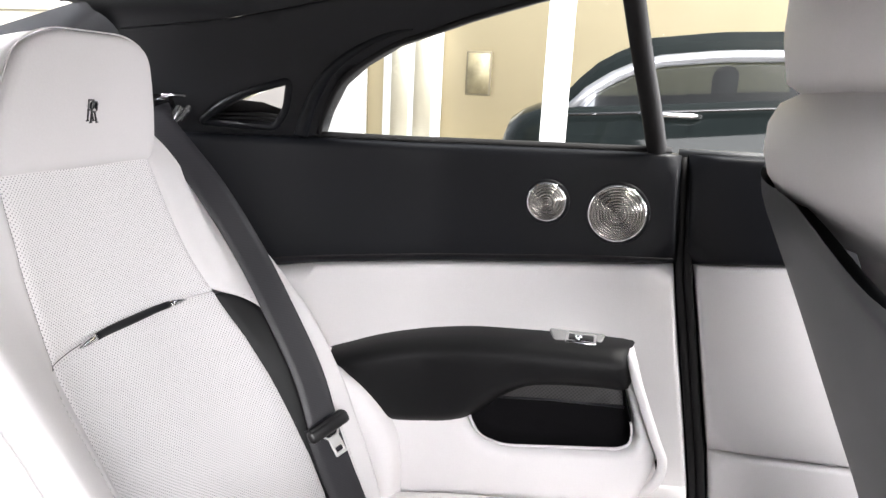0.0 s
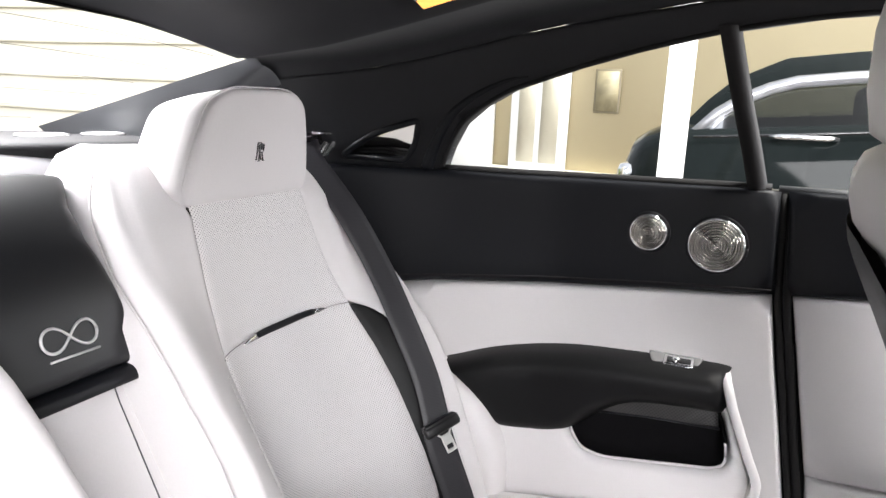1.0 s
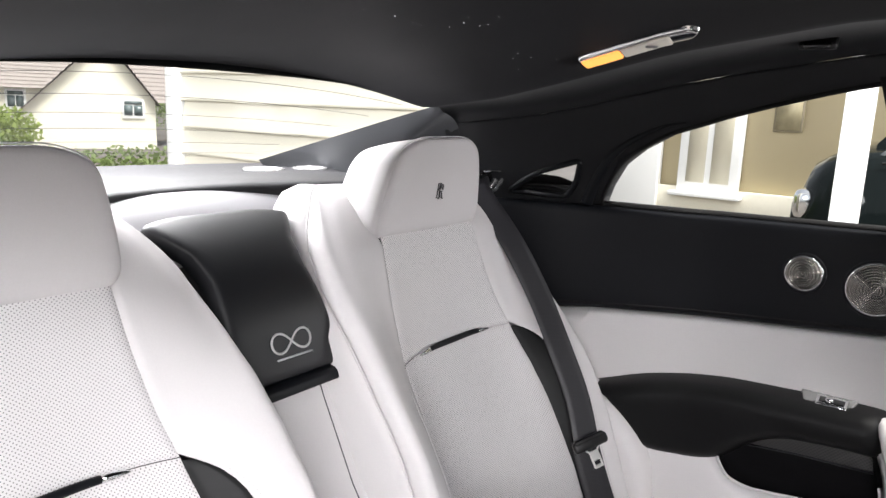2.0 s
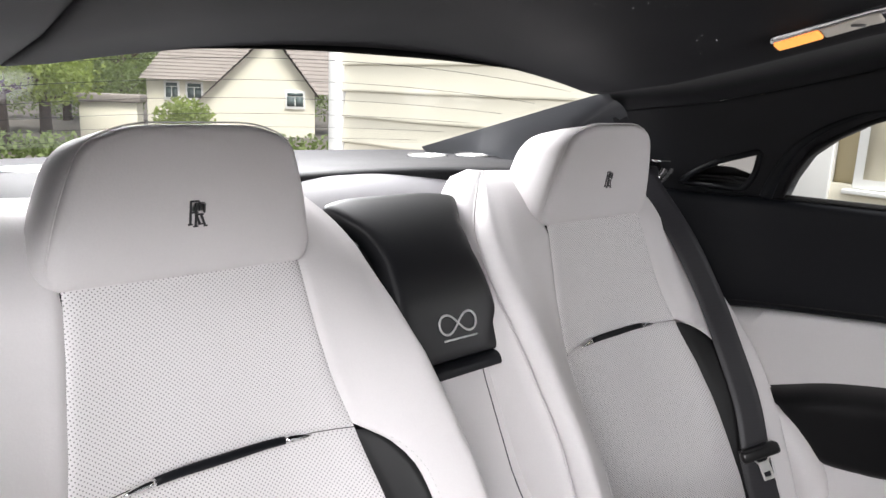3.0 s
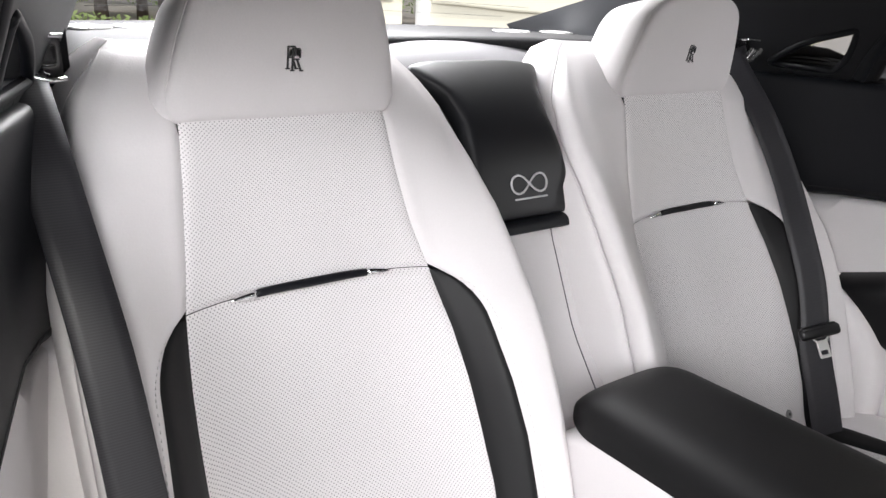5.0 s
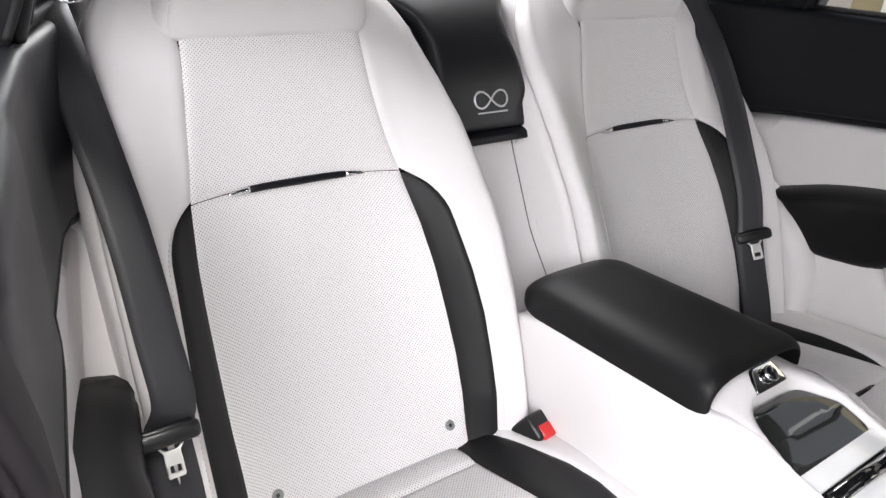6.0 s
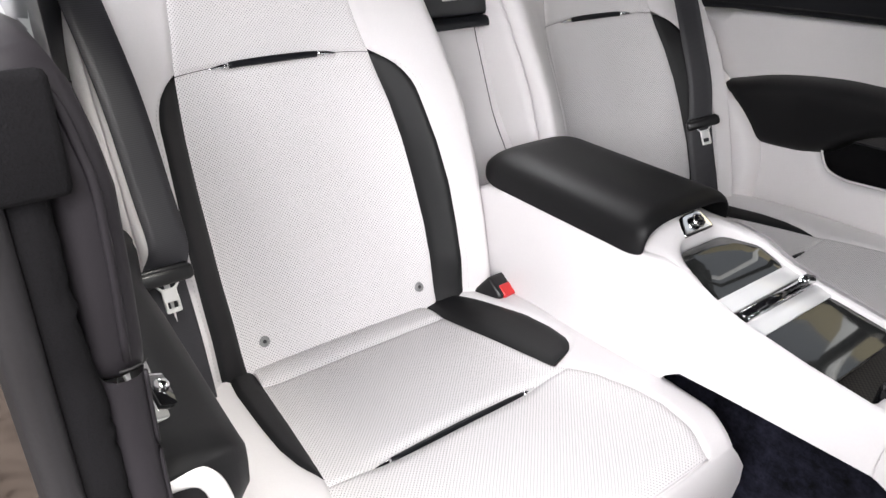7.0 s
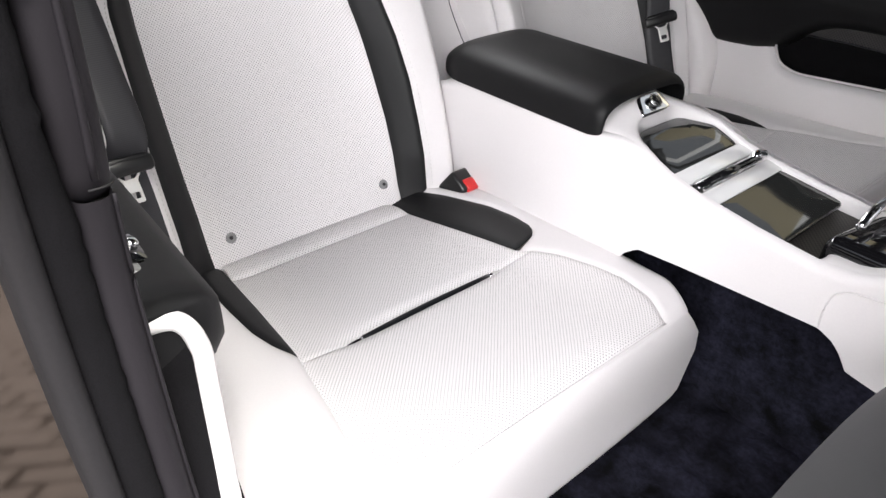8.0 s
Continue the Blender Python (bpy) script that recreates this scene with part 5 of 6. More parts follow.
# roof lamp on the far side and points of light in the headlining
lamp = thing("roof_lamp", (-0.30, 0.40, 1.32), "roof lamp with one warm glowing lens and chrome edge", "lamp")
def roof_pt(x, y, h=0.0):
    return Vector((x, y, roof_z(x, y) - 0.006 - h))
part("housing", sheet(rounded([(-0.378, 0.384), (-0.218, 0.384), (-0.205, 0.398), (-0.218, 0.413), (-0.378, 0.413)], 0.008), lambda x, y, h: roof_pt(x, y, h), step=0.015, rim=0.005, puff=0.007, skirt=0.01), chrome, lamp)
part("warm_lens", sheet(rounded([(-0.372, 0.387), (-0.315, 0.387), (-0.315, 0.410), (-0.372, 0.410)], 0.004), lambda x, y, h: roof_pt(x, y, h + 0.0075), step=0.012, rim=0.003, puff=0.002), warm_lamp, lamp, "warm glowing lens")
part("pale_lens", sheet(rounded([(-0.313, 0.387), (-0.245, 0.387), (-0.245, 0.410), (-0.313, 0.410)], 0.004), lambda x, y, h: roof_pt(x, y, h + 0.0075), step=0.012, rim=0.003, puff=0.002), cool_lamp, lamp, "pale reading lamp lens")
part("button", tube([roof_pt(-0.272, 0.399, 0.009), roof_pt(-0.272, 0.399, 0.0115)], [0.009, 0.008], 14, up=(0, 1, 0)), grey_stud, lamp)
bm = bmesh.new()
rnd = random.Random(7)
for x, y in ((-0.447, 0.322), (-0.435, 0.313), (-0.428, 0.341), (-0.464, 0.364), (-0.414, 0.160), (-0.420, 0.194), (-0.412, 0.201), (-0.392, 0.193), (-0.404, 0.216), (-0.427, 0.168), (-0.445, 0.163), (-0.461, 0.109), (-0.461, 0.126), (-0.457, 0.072), (-0.461, 0.022), (-0.403, 0.371)):
    bmesh.ops.create_icosphere(bm, subdivisions=1, radius=rnd.uniform(0.0004, 0.0008), matrix=Matrix.Translation(roof_pt(x, y, -0.0002)))
tagged(part("star_points", bm, star_glow), "tiny white points of light in the black headlining", "lights", kind="stuff")
hook = thing("coat_hook", (-0.09, 0.56, 1.32), "small black folding hook on the roof rail", "hook")
part("plate", box((-0.092, 0.558, 1.322), (0.05, 0.012, 0.022), 0.004, Euler((radians(-35), 0, 0)).to_matrix()), plastic, hook)
part("clip", box((-0.092, 0.551, 1.317), (0.036, 0.008, 0.008), 0.002, Euler((radians(-35), 0, 0)).to_matrix()), gloss_black, hook)

# ---- front seats ----
def front_seat(dx, cy, lean, group, label, lift=0.0):
    """A front seat seen from behind; lean tips the back forward, in degrees, about its hinge."""
    f = thing("front_seat", (0.45 + dx, cy, 0.25), label, "car seat", group)
    hinge = Vector((0.46 + dx, cy, 0.42 + lift))
    turn = Matrix.Rotation(radians(lean), 4, "Y")
    place = lambda p: hinge + turn @ (Vector(p) - Vector((0.46, 0, 0.42)))
    BZ = [0.40, 0.50, 0.60, 0.70, 0.77, 0.82, 0.90, 0.945, 1.02, 1.06, 1.08]
    BX = [0.42, 0.385, 0.345, 0.303, 0.272, 0.250, 0.215, 0.194, 0.158, 0.150, 0.152]
    def shell(off, z0, z1, half, roundness, nz=34):
        rows = []
        for z in np.linspace(z0, z1, nz):
            x = lerp(z, BZ, BX) + off
            w = half * lerp(z, [0.40, 0.6, 0.9, 1.0, 1.08], [0.86, 0.96, 1.0, 0.97, 0.86])
            r = []
            for q in np.linspace(-math.pi / 2, math.pi / 2, 25):
                y = w * math.copysign(abs(math.sin(q)) ** 0.8, math.sin(q))
                rise = (0.022 if q > 0 else -0.070) * math.sin(q) ** 2 * ((z - z0) / (z1 - z0)) ** 6
                r.append(place((x + roundness * (1 - math.cos(q) ** 0.6), y, z + rise)))
            rows.append(r)
        return grid(rows)
    part("back_shell", shell(0.0, 0.40, 1.044, 0.235, 0.10), grey_leather, f, "dark grey leather back shell")
    part("rim", shell(0.014, 0.42, 1.038, 0.247, 0.11), grey_leather, f)
    rows = []
    for z, x, w in ((1.005, 0.195, 0.190), (1.035, 0.168, 0.205), (1.050, 0.157, 0.212), (1.075, 0.150, 0.215), (1.105, 0.150, 0.208), (1.125, 0.158, 0.195), (1.138, 0.178, 0.17), (1.142, 0.21, 0.14)):
        r = []
        for q in np.linspace(-math.pi / 2, math.pi / 2, 25):
            y = w * math.copysign(abs(math.sin(q)) ** 0.8, math.sin(q))
            r.append(place((x + 0.12 * (1 - math.cos(q) ** 0.7), y, z)))
        rows.append(r)
    part("shoulder", grid(rows), white_leather, f, "white leather shoulder")
    rows = []
    for z, x, w in ((1.126, 0.22, 0.13), (1.130, 0.180, 0.152), (1.145, 0.158, 0.164), (1.19, 0.149, 0.165), (1.25, 0.148, 0.158), (1.29, 0.154, 0.142), (1.315, 0.186, 0.11), (1.325, 0.22, 0.08)):
        rows.append([place((x + 0.06 * (1 - math.cos(q)), w * math.sin(q), z)) for q in np.linspace(-math.pi * 0.75, math.pi * 0.75, 27)])
    part("headrest", grid(rows), white_leather, f, "white leather headrest")
    part("front_face", shell(0.10, 0.42, 1.08, 0.235, 0.02), white_leather, f)
    part("cushion", box((0.66 + dx, cy, 0.38), (0.46, 0.50, 0.16), 0.05), white_leather, f)
    part("base", box((0.66 + dx, cy, 0.235), (0.36, 0.40, 0.15), 0.02), plastic, f)
    return f


front_seat(0.0, 0.37, 0, "front seats", "dark-backed white leather front seat set upright")

front_seat(-0.045, -0.36, 62, "front seats", "dark-backed white leather front seat tipped forward", 0.255)

# ---- outside ----
stone = material("setts", (0.24, 0.20, 0.175), 0.8, grain=0.5, grain_size=120, vary=0.25, vary_size=9, bump=0.6)
ground_mat = material("ground", (0.13, 0.115, 0.10), 0.9, grain=0.5, grain_size=60, vary=0.2, vary_size=2, bump=0.5)
cream_paint = material("cream_paint", (0.76, 0.72, 0.60), 0.6, grain=0.1, grain_size=40, vary=0.06, vary_size=1.5, bump=0.1)
board_paint = material("board_paint", (0.62, 0.59, 0.49), 0.55, grain=0.1, grain_size=60, vary=0.06, vary_size=2, bump=0.2)
ochre_paint = material("ochre_paint", (0.60, 0.52, 0.34), 0.6, grain=0.1, grain_size=40, vary=0.08, vary_size=1.5, bump=0.1)
white_paint = material("white_paint", (0.82, 0.82, 0.80), 0.5, grain=0.05, vary=0.03, bump=0.05)
# Paler than the tiles are: the back glass's haze is in the colour.
roof_tile = material("roof_tile", (0.30, 0.265, 0.245), 0.85, grain=0.4, grain_size=30, vary=0.2, vary_size=3, bump=0.5)
pale_blind = material("pale_blind", (0.62, 0.58, 0.46), 0.25, vary=0.15, vary_size=3, bump=0)
car_glass = clear_glass("car_glass", (0.10, 0.12, 0.115), 1.45)
car_cloth = material("car_cloth", (0.03, 0.03, 0.032), 0.8, vary=0.2, bump=0.2)
reflection_grey = material("reflection_grey", (0.33, 0.335, 0.36), 0.38, 0.8, vary=0.05, bump=0)
car_black = material("car_black", (0.005, 0.007, 0.007), 0.03, vary=0.1, bump=0, coat=0.0, spec=0.12)
dark_pane = material("dark_pane", (0.09, 0.12, 0.12), 0.08, vary=0.1, bump=0)
def leaf_material(name, colour):
    """A thin leaf: half of the light comes back, half shines through."""
    m = material(name, colour, 0.6, grain=0.3, grain_size=30, vary=0.5, vary_size=1.2, bump=0.1, spec=0.3)
    n, link = m.node_tree.nodes, m.node_tree.links.new
    b = n["Principled BSDF"]
    glowing, mix = n.new("ShaderNodeBsdfTranslucent"), n.new("ShaderNodeMixShader")
    link(b.inputs["Base Color"].links[0].from_socket, glowing.inputs[0])
    mix.inputs[0].default_value = 0.5
    link(b.outputs[0], mix.inputs[1])
    link(glowing.outputs[0], mix.inputs[2])
    link(mix.outputs[0], n["Material Output"].inputs[0])
    return m


# Both greens raised to carry the haze of the back window.
leaf = leaf_material("leaf", (0.24, 0.31, 0.12))
leaf_light = leaf_material("leaf_light", (0.30, 0.38, 0.10))
bark = material("bark", (0.12, 0.09, 0.07), 0.9, grain=0.5, grain_size=30, vary=0.3, bump=0.6)
tyre = material("tyre", (0.02, 0.02, 0.02), 0.8, vary=0.1, bump=0.3)
# Print and edge lightened for the reflection that veils the side window.
poster_paint = material("poster_print", (0.30, 0.26, 0.16), 0.5, vary=0.6, vary_size=9, bump=0)
poster_edge = material("poster_edge", (0.20, 0.17, 0.11), 0.5, vary=0.2, bump=0.1)

GX, GZ = [-400, -60, -25, -7, 400], [-1.2, -1.2, -1.15, -0.03, -0.03]
ground = part("ground", grid([[(x, y, lerp(x, GX, GZ)) for x in (-400, -60, -25, -18, -12, -7, 20, 400)] for y in (-400, -20, 20, 400)]), ground_mat)
tagged(ground, "grey-brown paved yard and ground", "ground", kind="structure")

# front wall of boards, behind the car on its far side
boards = thing("boarded_wall", (-3.9, 2.05, 0), "cream painted weatherboard wall with a white corner post", "wall", kind="structure")
def board_mesh():
    bm = bmesh.new()
    n = 24
    rows = []
    rnd = random.Random(3)
    for i in range(n + 1):
        x = 2.3 * i / n
        w = 0.004 * noise.noise((x * 2.0, 0, 0))
        rows.append([(x, 0.0, 0.19 + w), (x, -0.004, 0.19 + w), (x, -0.032, 0.006 + w), (x, -0.030, -0.004 + w), (x, 0.0, -0.004 + w)])
    return grid(rows)
bm = board_mesh()
me = bpy.data.meshes.new("board")
bm.to_mesh(me)
bm.free()
me.materials.append(board_paint)
for k in range(16):
    o = new("board", me)
    o.parent = boards
    o.location = (0.02 + 0.012 * math.sin(k * 2.3), 0.0, 0.055 + 0.163 * k)
    o.rotation_euler = (0, 0.0, 0.05)
part("backing", box((-2.75, 2.16, 1.35), (2.3, 0.06, 2.75)), board_paint, boards)
part("corner_post", box((-3.93, 2.02, 1.35), (0.09, 0.09, 2.75), 0.006), white_paint, boards, "white corner post")

# porch post and header of the bays beside the car
bay = thing("porch", (-0.2, 1.85, 0), "white painted porch frame", "porch", kind="structure")
part("post", box((-0.185, 1.80, 1.4), (0.072, 0.072, 2.85), 0.004), white_paint, bay)
part("post", box((-1.55, 2.15, 1.4), (0.10, 0.10, 2.85), 0.004), white_paint, bay)
part("beam", box((0.6, 1.86, 2.75), (4.4, 0.12, 0.25), 0.01), white_paint, bay)

# cream building at the back of the yard
hall = thing("cream_building", (0, 8, 0), "cream and ochre rendered building with tall white windows", "building")
part("wall", box((0.5, 8.1, 3.0), (9.0, 0.2, 6.0)), ochre_paint, hall)
part("band", box((0.5, 7.985, 2.62), (9.0, 0.03, 0.05), 0.01), ochre_paint, hall)
part("plinth", box((0.5, 7.96, 0.2), (9.0, 0.08, 0.4), 0.01), cream_paint, hall)
def tall_window(x, w, z0, z1, parent):
    f = part("window", box((x, 7.94, (z0 + z1) / 2), (w, 0.10, z1 - z0), 0.01), white_paint, parent, "tall white framed window")
    part("pane", box((x - w * 0.20, 7.885, (z0 + z1) / 2), (w * 0.30, 0.012, z1 - z0 - 0.22)), pale_blind, f)
    part("pane", box((x + w * 0.20, 7.885, (z0 + z1) / 2), (w * 0.30, 0.012, z1 - z0 - 0.22)), pale_blind, f)
    part("sill", box((x, 7.86, z0 - 0.03), (w + 0.12, 0.18, 0.05), 0.008), white_paint, f)
for x, w in ((-2.40, 0.70), (-4.6, 0.6)):
    tall_window(x, w, 0.36, 2.5, hall)
part("pier", box((-3.29, 7.93, 1.5), (0.62, 0.14, 3.0), 0.01), white_paint, hall)
poster = thing("poster", (-1.62, 7.98, 1.3), "dark framed poster on the ochre wall", "poster")
part("frame", box((-1.62, 7.975, 1.34), (0.30, 0.03, 0.50), 0.01), poster_edge, poster)
part("print", box((-1.62, 7.955, 1.34), (0.25, 0.012, 0.45)), poster_paint, poster)

# black saloon parked beyond the porch
def parked_car():
    c = thing("parked_car", (1.3, 4.2, 0), "glossy black parked saloon car", "car")
    y0 = 3.3
    XS = [-0.64, -0.61, -0.55, -0.42, -0.26, 0.0, 0.7, 1.4, 2.4, 3.4, 4.0, 4.3]
    HOOD = [0.80, 0.92, 1.01, 1.06, 1.09, 1.11, 1.17, 1.19, 1.18, 1.12, 1.0, 0.8]
    rows = []
    for x in np.linspace(-0.64, 4.3, 70):
        zt = lerp(x, XS, HOOD)
        nose = 0.30 * max(0, (-0.30 - x) / 0.34) ** 2 + 0.25 * max(0, (x - 4.0) / 0.3) ** 2
        half = 0.93
        r = []
        for y, z in ((0.03, 0.25), (0.0, 0.35), (-0.02, 0.55), (-0.03, 0.70), (-0.01, 0.80), (0.0, zt - 0.10), (0.06, zt - 0.02), (0.2, zt + 0.02), (0.9, zt + 0.05), (1.6, zt + 0.02), (1.85, zt - 0.10), (1.88, 0.6), (1.85, 0.25)):
            r.append((x, y0 + nose * (1 - y / 1.85 * 2) * 0.6 + y, z))
        rows.append(r)
    part("body", grid(rows), car_black, c)
    RX = [-0.30, -0.20, -0.10, 0.13, 0.47, 1.0, 1.8, 2.5, 3.1]
    RZ = [1.12, 1.24, 1.33, 1.44, 1.48, 1.50, 1.48, 1.38, 1.15]
    rows = []
    for x in np.linspace(-0.30, 3.1, 40):
        z = lerp(x, RX, RZ)
        rows.append([(x, y0 + 0.10 + 0.30 * (z - 1.04), z - 0.13), (x, y0 + 0.16 + 0.30 * (z - 1.04), z), (x, y0 + 0.93, z + 0.03), (x, y0 + 1.7 - 0.30 * (z - 1.04), z)])
    part("roof", grid(rows), car_black, c)
    rows = []
    for x in np.linspace(-0.27, 3.05, 40):
        z = lerp(x, RX, RZ) - 0.13
        rows.append([(x, y0 + 0.06, lerp(x, XS, HOOD) - 0.03), (x, y0 + 0.10 + 0.30 * (z - 1.04), z)])
    part("side_glass", grid(rows), car_glass, c, "dark side windows").visible_shadow = False
    # seats and a pillar that show darkly through the glass
    for x in (0.55, 1.55):
        bm = tube([(x + 0.10, y0 + 0.45, 0.75), (x + 0.04, y0 + 0.45, 1.00), (x, y0 + 0.45, 1.13)], [0.20, 0.21, 0.15], 14, flat=0.45, up=(0, 1, 0))
        part("seat_back", bm, car_cloth, c)
        part("seat_headrest", box((x - 0.02, y0 + 0.45, 1.235), (0.11, 0.26, 0.17), 0.05, segments=3), car_cloth, c)
    part("door_pillar", grid([[(x0 + 0.78, y0 + 0.07 + 0.3 * t * 0.3, 1.12 + 0.28 * t) for x0 in (0.0, 0.02, 0.10, 0.12)] for t in (0, 0.5, 1)]), gloss_black, c)
    # A reflection on the side window, built as a grey band along the car.
    rail = [(x, y0 + 0.085 + 0.30 * (lerp(x, RX, RZ) - 0.13 - 1.04), lerp(x, RX, RZ) - 0.125) for x in np.linspace(-0.27, 3.05, 30)]
    part("reflection_band", tube(rail, 0.030, 8), reflection_grey, c, "grey band for a reflection on the side window")
    part("waist_strip", tube([(x, y0 + 0.005, lerp(x, XS, HOOD) - 0.055) for x in np.linspace(-0.25, 3.3, 20)], 0.008, 6), gloss_black, c)
    part("door_handle", tube([(0.10, y0 - 0.01, 1.055), (0.13, y0 - 0.04, 1.06), (0.34, y0 - 0.04, 1.062), (0.38, y0 - 0.01, 1.06)], 0.016, 8, flat=0.8), chrome, c, "chrome door handle")
    for x in (0.35, 3.3):
        w = part("wheel", tube([(x, y0 - 0.02, 0.34), (x, y0 + 0.20, 0.34)], 0.34, 28, up=(1, 0, 0)), tyre, c)
        part("rim", tube([(x, y0 - 0.03, 0.34), (x, y0 - 0.015, 0.34)], 0.24, 24, up=(1, 0, 0)), chrome, w)
        for k in range(5):
            a = k / 5 * math.tau
            part("spoke", tube([(x, y0 - 0.035, 0.34), (x + 0.22 * math.cos(a), y0 - 0.03, 0.34 + 0.22 * math.sin(a))], 0.02, 6), gloss_black, w)
    lampo = Vector((-0.56, y0 + 0.22, 0.80))
    part("headlight", box(lampo, (0.14, 0.26, 0.16), 0.04), chrome, c)
    return c
parked_car()

# far house and garden behind the car
EYE_XY, AHEAD, ASIDE = Vector((0.075, -0.609, 0)), Vector((-0.887, 0.462, 0)), Vector((0.462, 0.887, 0))


def yard(ahead, aside, z):
    """A place in the garden, by metres behind the car and across."""
    p = EYE_XY + AHEAD * ahead + ASIDE * aside
    return Vector((p.x, p.y, z))


home = thing("house", yard(35, 0, -1.2), "cream rendered house with steep grey gables and a side wing", "house")
def flat(pts):
    bm = bmesh.new()
    bm.faces.new([bm.verts.new(yard(*p)) for p in pts])
    return bm
part("gable_wall", flat([(35, -3.2, -1.2), (35, 2.4, -1.2), (35, 2.4, 0.94), (35, 0.40, 3.57), (35, -3.2, 0.11)]), cream_paint, home, "cream gable wall", smooth=False)
part("side_wall", flat([(35, 2.4, -1.2), (41, 2.4, -1.2), (41, 2.4, 0.94), (35, 2.4, 0.94)]), cream_paint, home, smooth=False)
def slope(pts, n=16):
    """A tiled slope between two edges, in overlapping courses."""
    (a0, a1), (b0, b1) = pts
    rows = []
    for k in range(n):
        for t, lift in ((k / n, 0.05), ((k + 0.98) / n, 0.0)):
            rows.append([yard(*[x + (y - x) * t for x, y in zip(a, b)]) + Vector((0, 0, lift)) for a, b in ((a0, b0), (a1, b1))])
    return grid(rows)
part("roof", slope((((34.6, -3.6, -0.28), (41, -3.6, -0.28)), ((34.6, 0.42, 3.68), (41, 0.42, 3.68)))), roof_tile, home, "steep tiled roof slope", smooth=False)
part("roof", slope((((34.6, 2.62, 0.72), (41, 2.62, 0.72)), ((34.6, 0.40, 3.68), (41, 0.40, 3.68)))), roof_tile, home, "steep tiled roof slope", smooth=False)
part("roof", slope((((36.5, 1.6, 0.85), (36.5, 4.6, 0.85)), ((40, 0.7, 4.0), (40, 4.6, 4.0)))), roof_tile, home, "dark tiled roof slope", smooth=False)
part("roof", slope((((35.6, -5.5, 1.30), (35.6, -1.2, 1.30)), ((39, -3.9, 3.9), (39, 0.4, 3.9)))), roof_tile, home, "grey slate wing roof", smooth=False)
part("wing_wall", flat([(36.0, -5.2, -1.2), (36.0, -1.0, -1.2), (36.0, -1.0, 1.5), (36.0, -5.2, 1.5)]), cream_paint, home, smooth=False)
def far_window(ahead, aside, z, w, h):
    rot = Matrix.Rotation(math.atan2(AHEAD.y, AHEAD.x), 3, "Z")
    f = part("window", box(yard(ahead - 0.03, aside, z), (0.08, w + 0.14, h + 0.14), 0.015, rot), white_paint, home, "white framed window")
    for k in (-1, 1):
        part("pane", box(yard(ahead - 0.08, aside + k * w * 0.25, z - h * 0.1), (0.02, w * 0.44, h * 0.62), 0, rot), dark_pane, f)
    part("vent", box(yard(ahead - 0.08, aside, z + h * 0.36), (0.02, w * 0.9, h * 0.2), 0, rot), dark_pane, f)
far_window(35, 1.48, 0.62, 0.80, 0.72)
far_window(36.0, -4.1, 0.85, 0.55, 0.75)
far_window(36.0, -3.1, 0.85, 0.65, 0.75)
shed = thing("garden_shed", yard(30, -5.6, -1.2), "low cream garden shed with a dark roof", "shed")
rot = Matrix.Rotation(math.atan2(AHEAD.y, AHEAD.x), 3, "Z")
part("wall", box(yard(30, -5.6, -0.3), (1.5, 2.0, 1.5), 0.02, rot), cream_paint, shed)
part("roof", box(yard(30, -5.6, 0.55), (1.8, 2.3, 0.30), 0.05, rot), roof_tile, shed)

def crown_of(bm, centre, rad, n, size, rnd, flat=0.8):
    for _ in range(n):
        d = Vector((rnd.gauss(0, 1), rnd.gauss(0, 1), rnd.gauss(0, 1))).normalized() * rad * (rnd.random() ** 0.45)
        p = Vector(centre) + Vector((d.x, d.y, d.z * flat))
        u = Vector((rnd.gauss(0, 1), rnd.gauss(0, 1), rnd.gauss(0, 1))).normalized()
        v = u.cross(Vector((rnd.gauss(0, 1), rnd.gauss(0, 1), rnd.gauss(0, 1)))).normalized()
        s = size * rnd.uniform(0.6, 1.4)
        bm.faces.new([bm.verts.new(q) for q in (p - u * s, p + v * s * 0.5, p + u * s, p - v * s * 0.5)])

def tree(at, height, rad, seed, mat):
    rnd = random.Random(seed)
    t = thing("tree", at, "leafy green garden tree", "tree", "garden trees")
    bm = bmesh.new()
    tube([(at[0], at[1], at[2]), (at[0] + 0.1, at[1], at[2] + height * 0.3), (at[0], at[1] + 0.1, at[2] + height * 0.75)], [0.28, 0.2, 0.06], 10, bm)
    heads = []
    for k in range(9):
        a, hgt = rnd.uniform(0, math.tau), rnd.uniform(0.22, 0.9)
        e = Vector((at[0] + math.cos(a) * rad * 0.7, at[1] + math.sin(a) * rad * 0.7, at[2] + height * hgt))
        tube([(at[0], at[1], at[2] + height * hgt * 0.7), tuple(e)], [0.09, 0.02], 6, bm)
        heads.append(e)
    part("trunk", bm, bark, t)
    bm = bmesh.new()
    for e in heads + [Vector((at[0], at[1], at[2] + height))]:
        crown_of(bm, e, rad * rnd.uniform(0.45, 0.65), 1300, 0.085, rnd)
    part("crown", bm, mat, t, smooth=False)
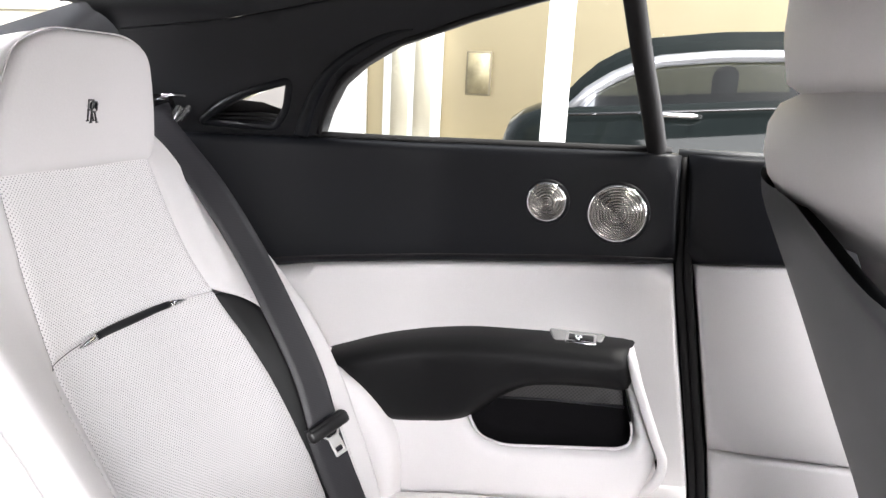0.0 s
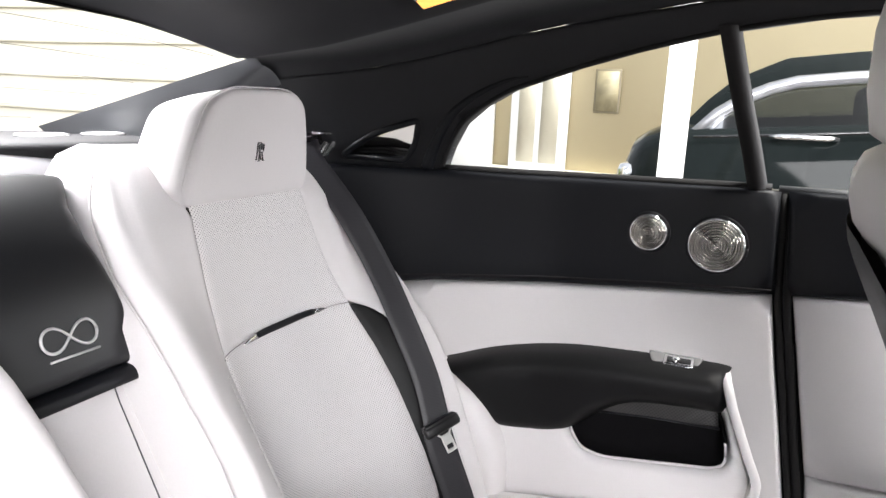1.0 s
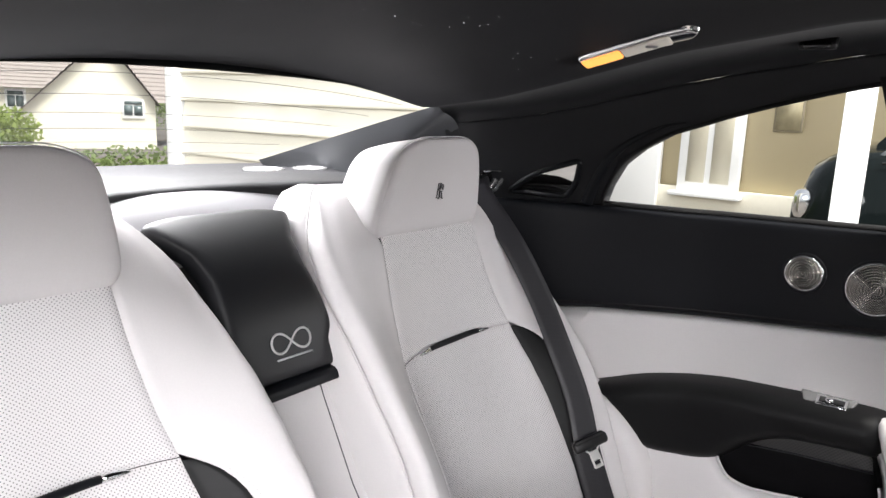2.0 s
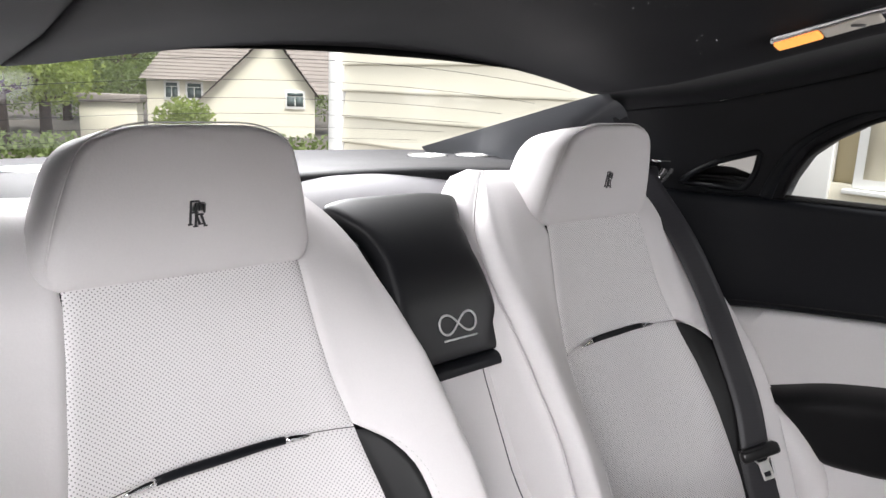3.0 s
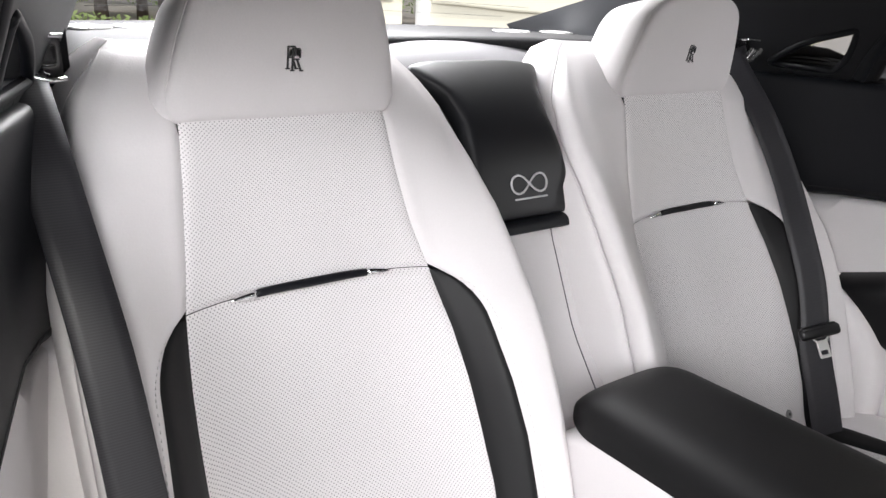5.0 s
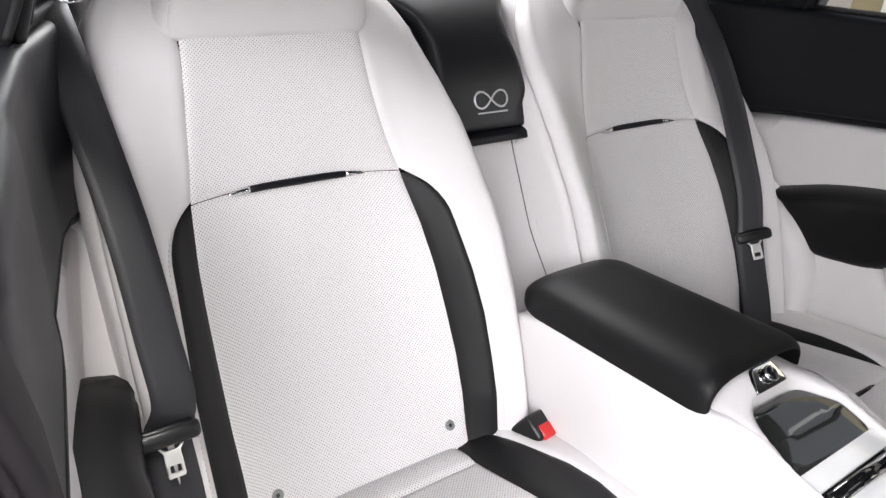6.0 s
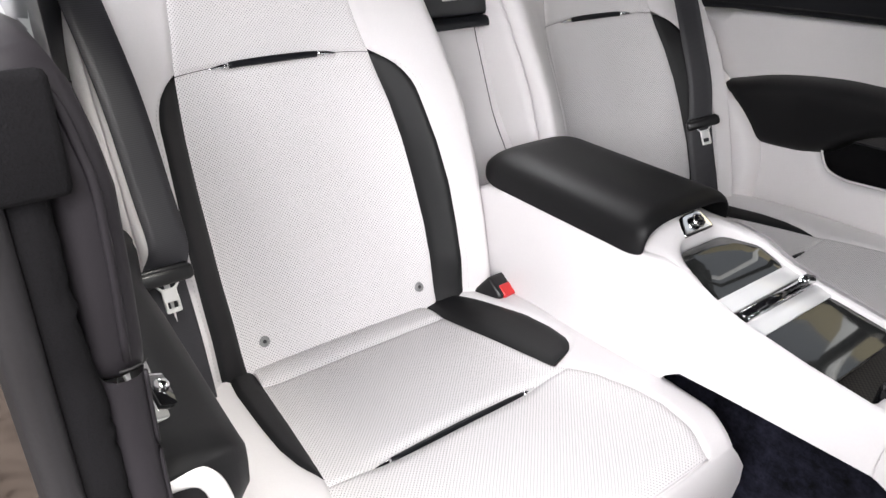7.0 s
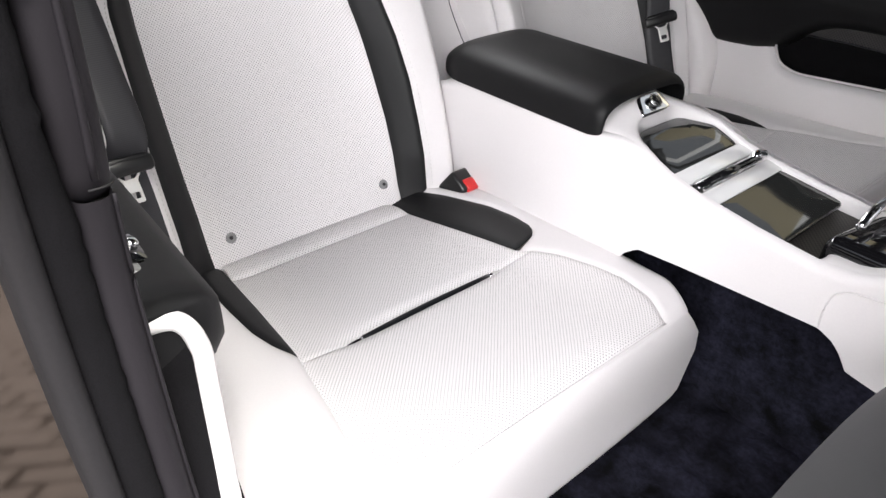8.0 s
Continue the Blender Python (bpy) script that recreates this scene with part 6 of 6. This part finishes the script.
for k, (ahead, aside, hh, rr) in enumerate(((26, -8.2, 6.0, 2.6), (34, -9.0, 8.5, 3.4), (30, -13, 8, 3.4), (40, -7.0, 9, 3.6), (44, -2.0, 9, 4.0), (27, -16.0, 8, 4.0), (24, -11.5, 5.5, 2.4), (38, -16, 9, 4.2), (46, -11, 10, 4.5))):
    tree(tuple(yard(ahead, aside, -1.2)), hh, rr, 20 + k, leaf if k % 2 else leaf_light)
rnd = random.Random(5)
bm = bmesh.new()
for k in range(70):
    crown_of(bm, yard(19 + rnd.uniform(-0.3, 0.3), -13 + 0.26 * k, -0.55 + rnd.uniform(0, 0.2)), 0.55, 90, 0.08, rnd)
for k in range(60):
    crown_of(bm, yard(47 + rnd.uniform(-1, 1), -26 + 0.5 * k, rnd.uniform(-0.4, 2.6)), 1.5, 420, 0.11, rnd)
tagged(part("hedge", bm, leaf, smooth=False), "clipped green garden hedge and shrubs along the boundary", "hedge", kind="stuff")
bush = thing("bush", yard(29, -2.9, -1.2), "rounded bright green bush beside the house", "bush")
bm = bmesh.new()
crown_of(bm, yard(29, -2.9, -0.2), 1.15, 1600, 0.10, rnd)
part("leaves", bm, leaf_light, bush, smooth=False)
part("stem", tube([yard(29, -2.9, -1.2), yard(29, -2.9, -0.2)], [0.06, 0.03], 6), bark, bush)

# brick setts beside the open door
paving = thing("pavement", (1.3, -1.5, 0), "weathered brown brick setts with dark joints", "pavement", kind="structure")
sett = []
for k in range(4):
    rnd = random.Random(40 + k)
    b = box((0, 0, 0), (0.098, 0.196, 0.05), 0.010)
    for v in b.verts:
        v.co += Vector((rnd.uniform(-1, 1), rnd.uniform(-1, 1), rnd.uniform(-0.6, 0.6))) * 0.005
    me = bpy.data.meshes.new("sett")
    b.to_mesh(me)
    b.free()
    me.materials.append(stone)
    sett.append(me)
rnd = random.Random(9)
for i in range(25):
    for j in range(12):
        o = new("sett", sett[rnd.randrange(4)])
        o.parent = paving
        o.location = (0.108 * i, -0.206 * j + (0.10 if i % 2 else 0), -0.018 + rnd.uniform(-0.004, 0.004))
        o.rotation_euler = (rnd.uniform(-0.02, 0.02), rnd.uniform(-0.02, 0.02), rnd.uniform(-0.03, 0.03))
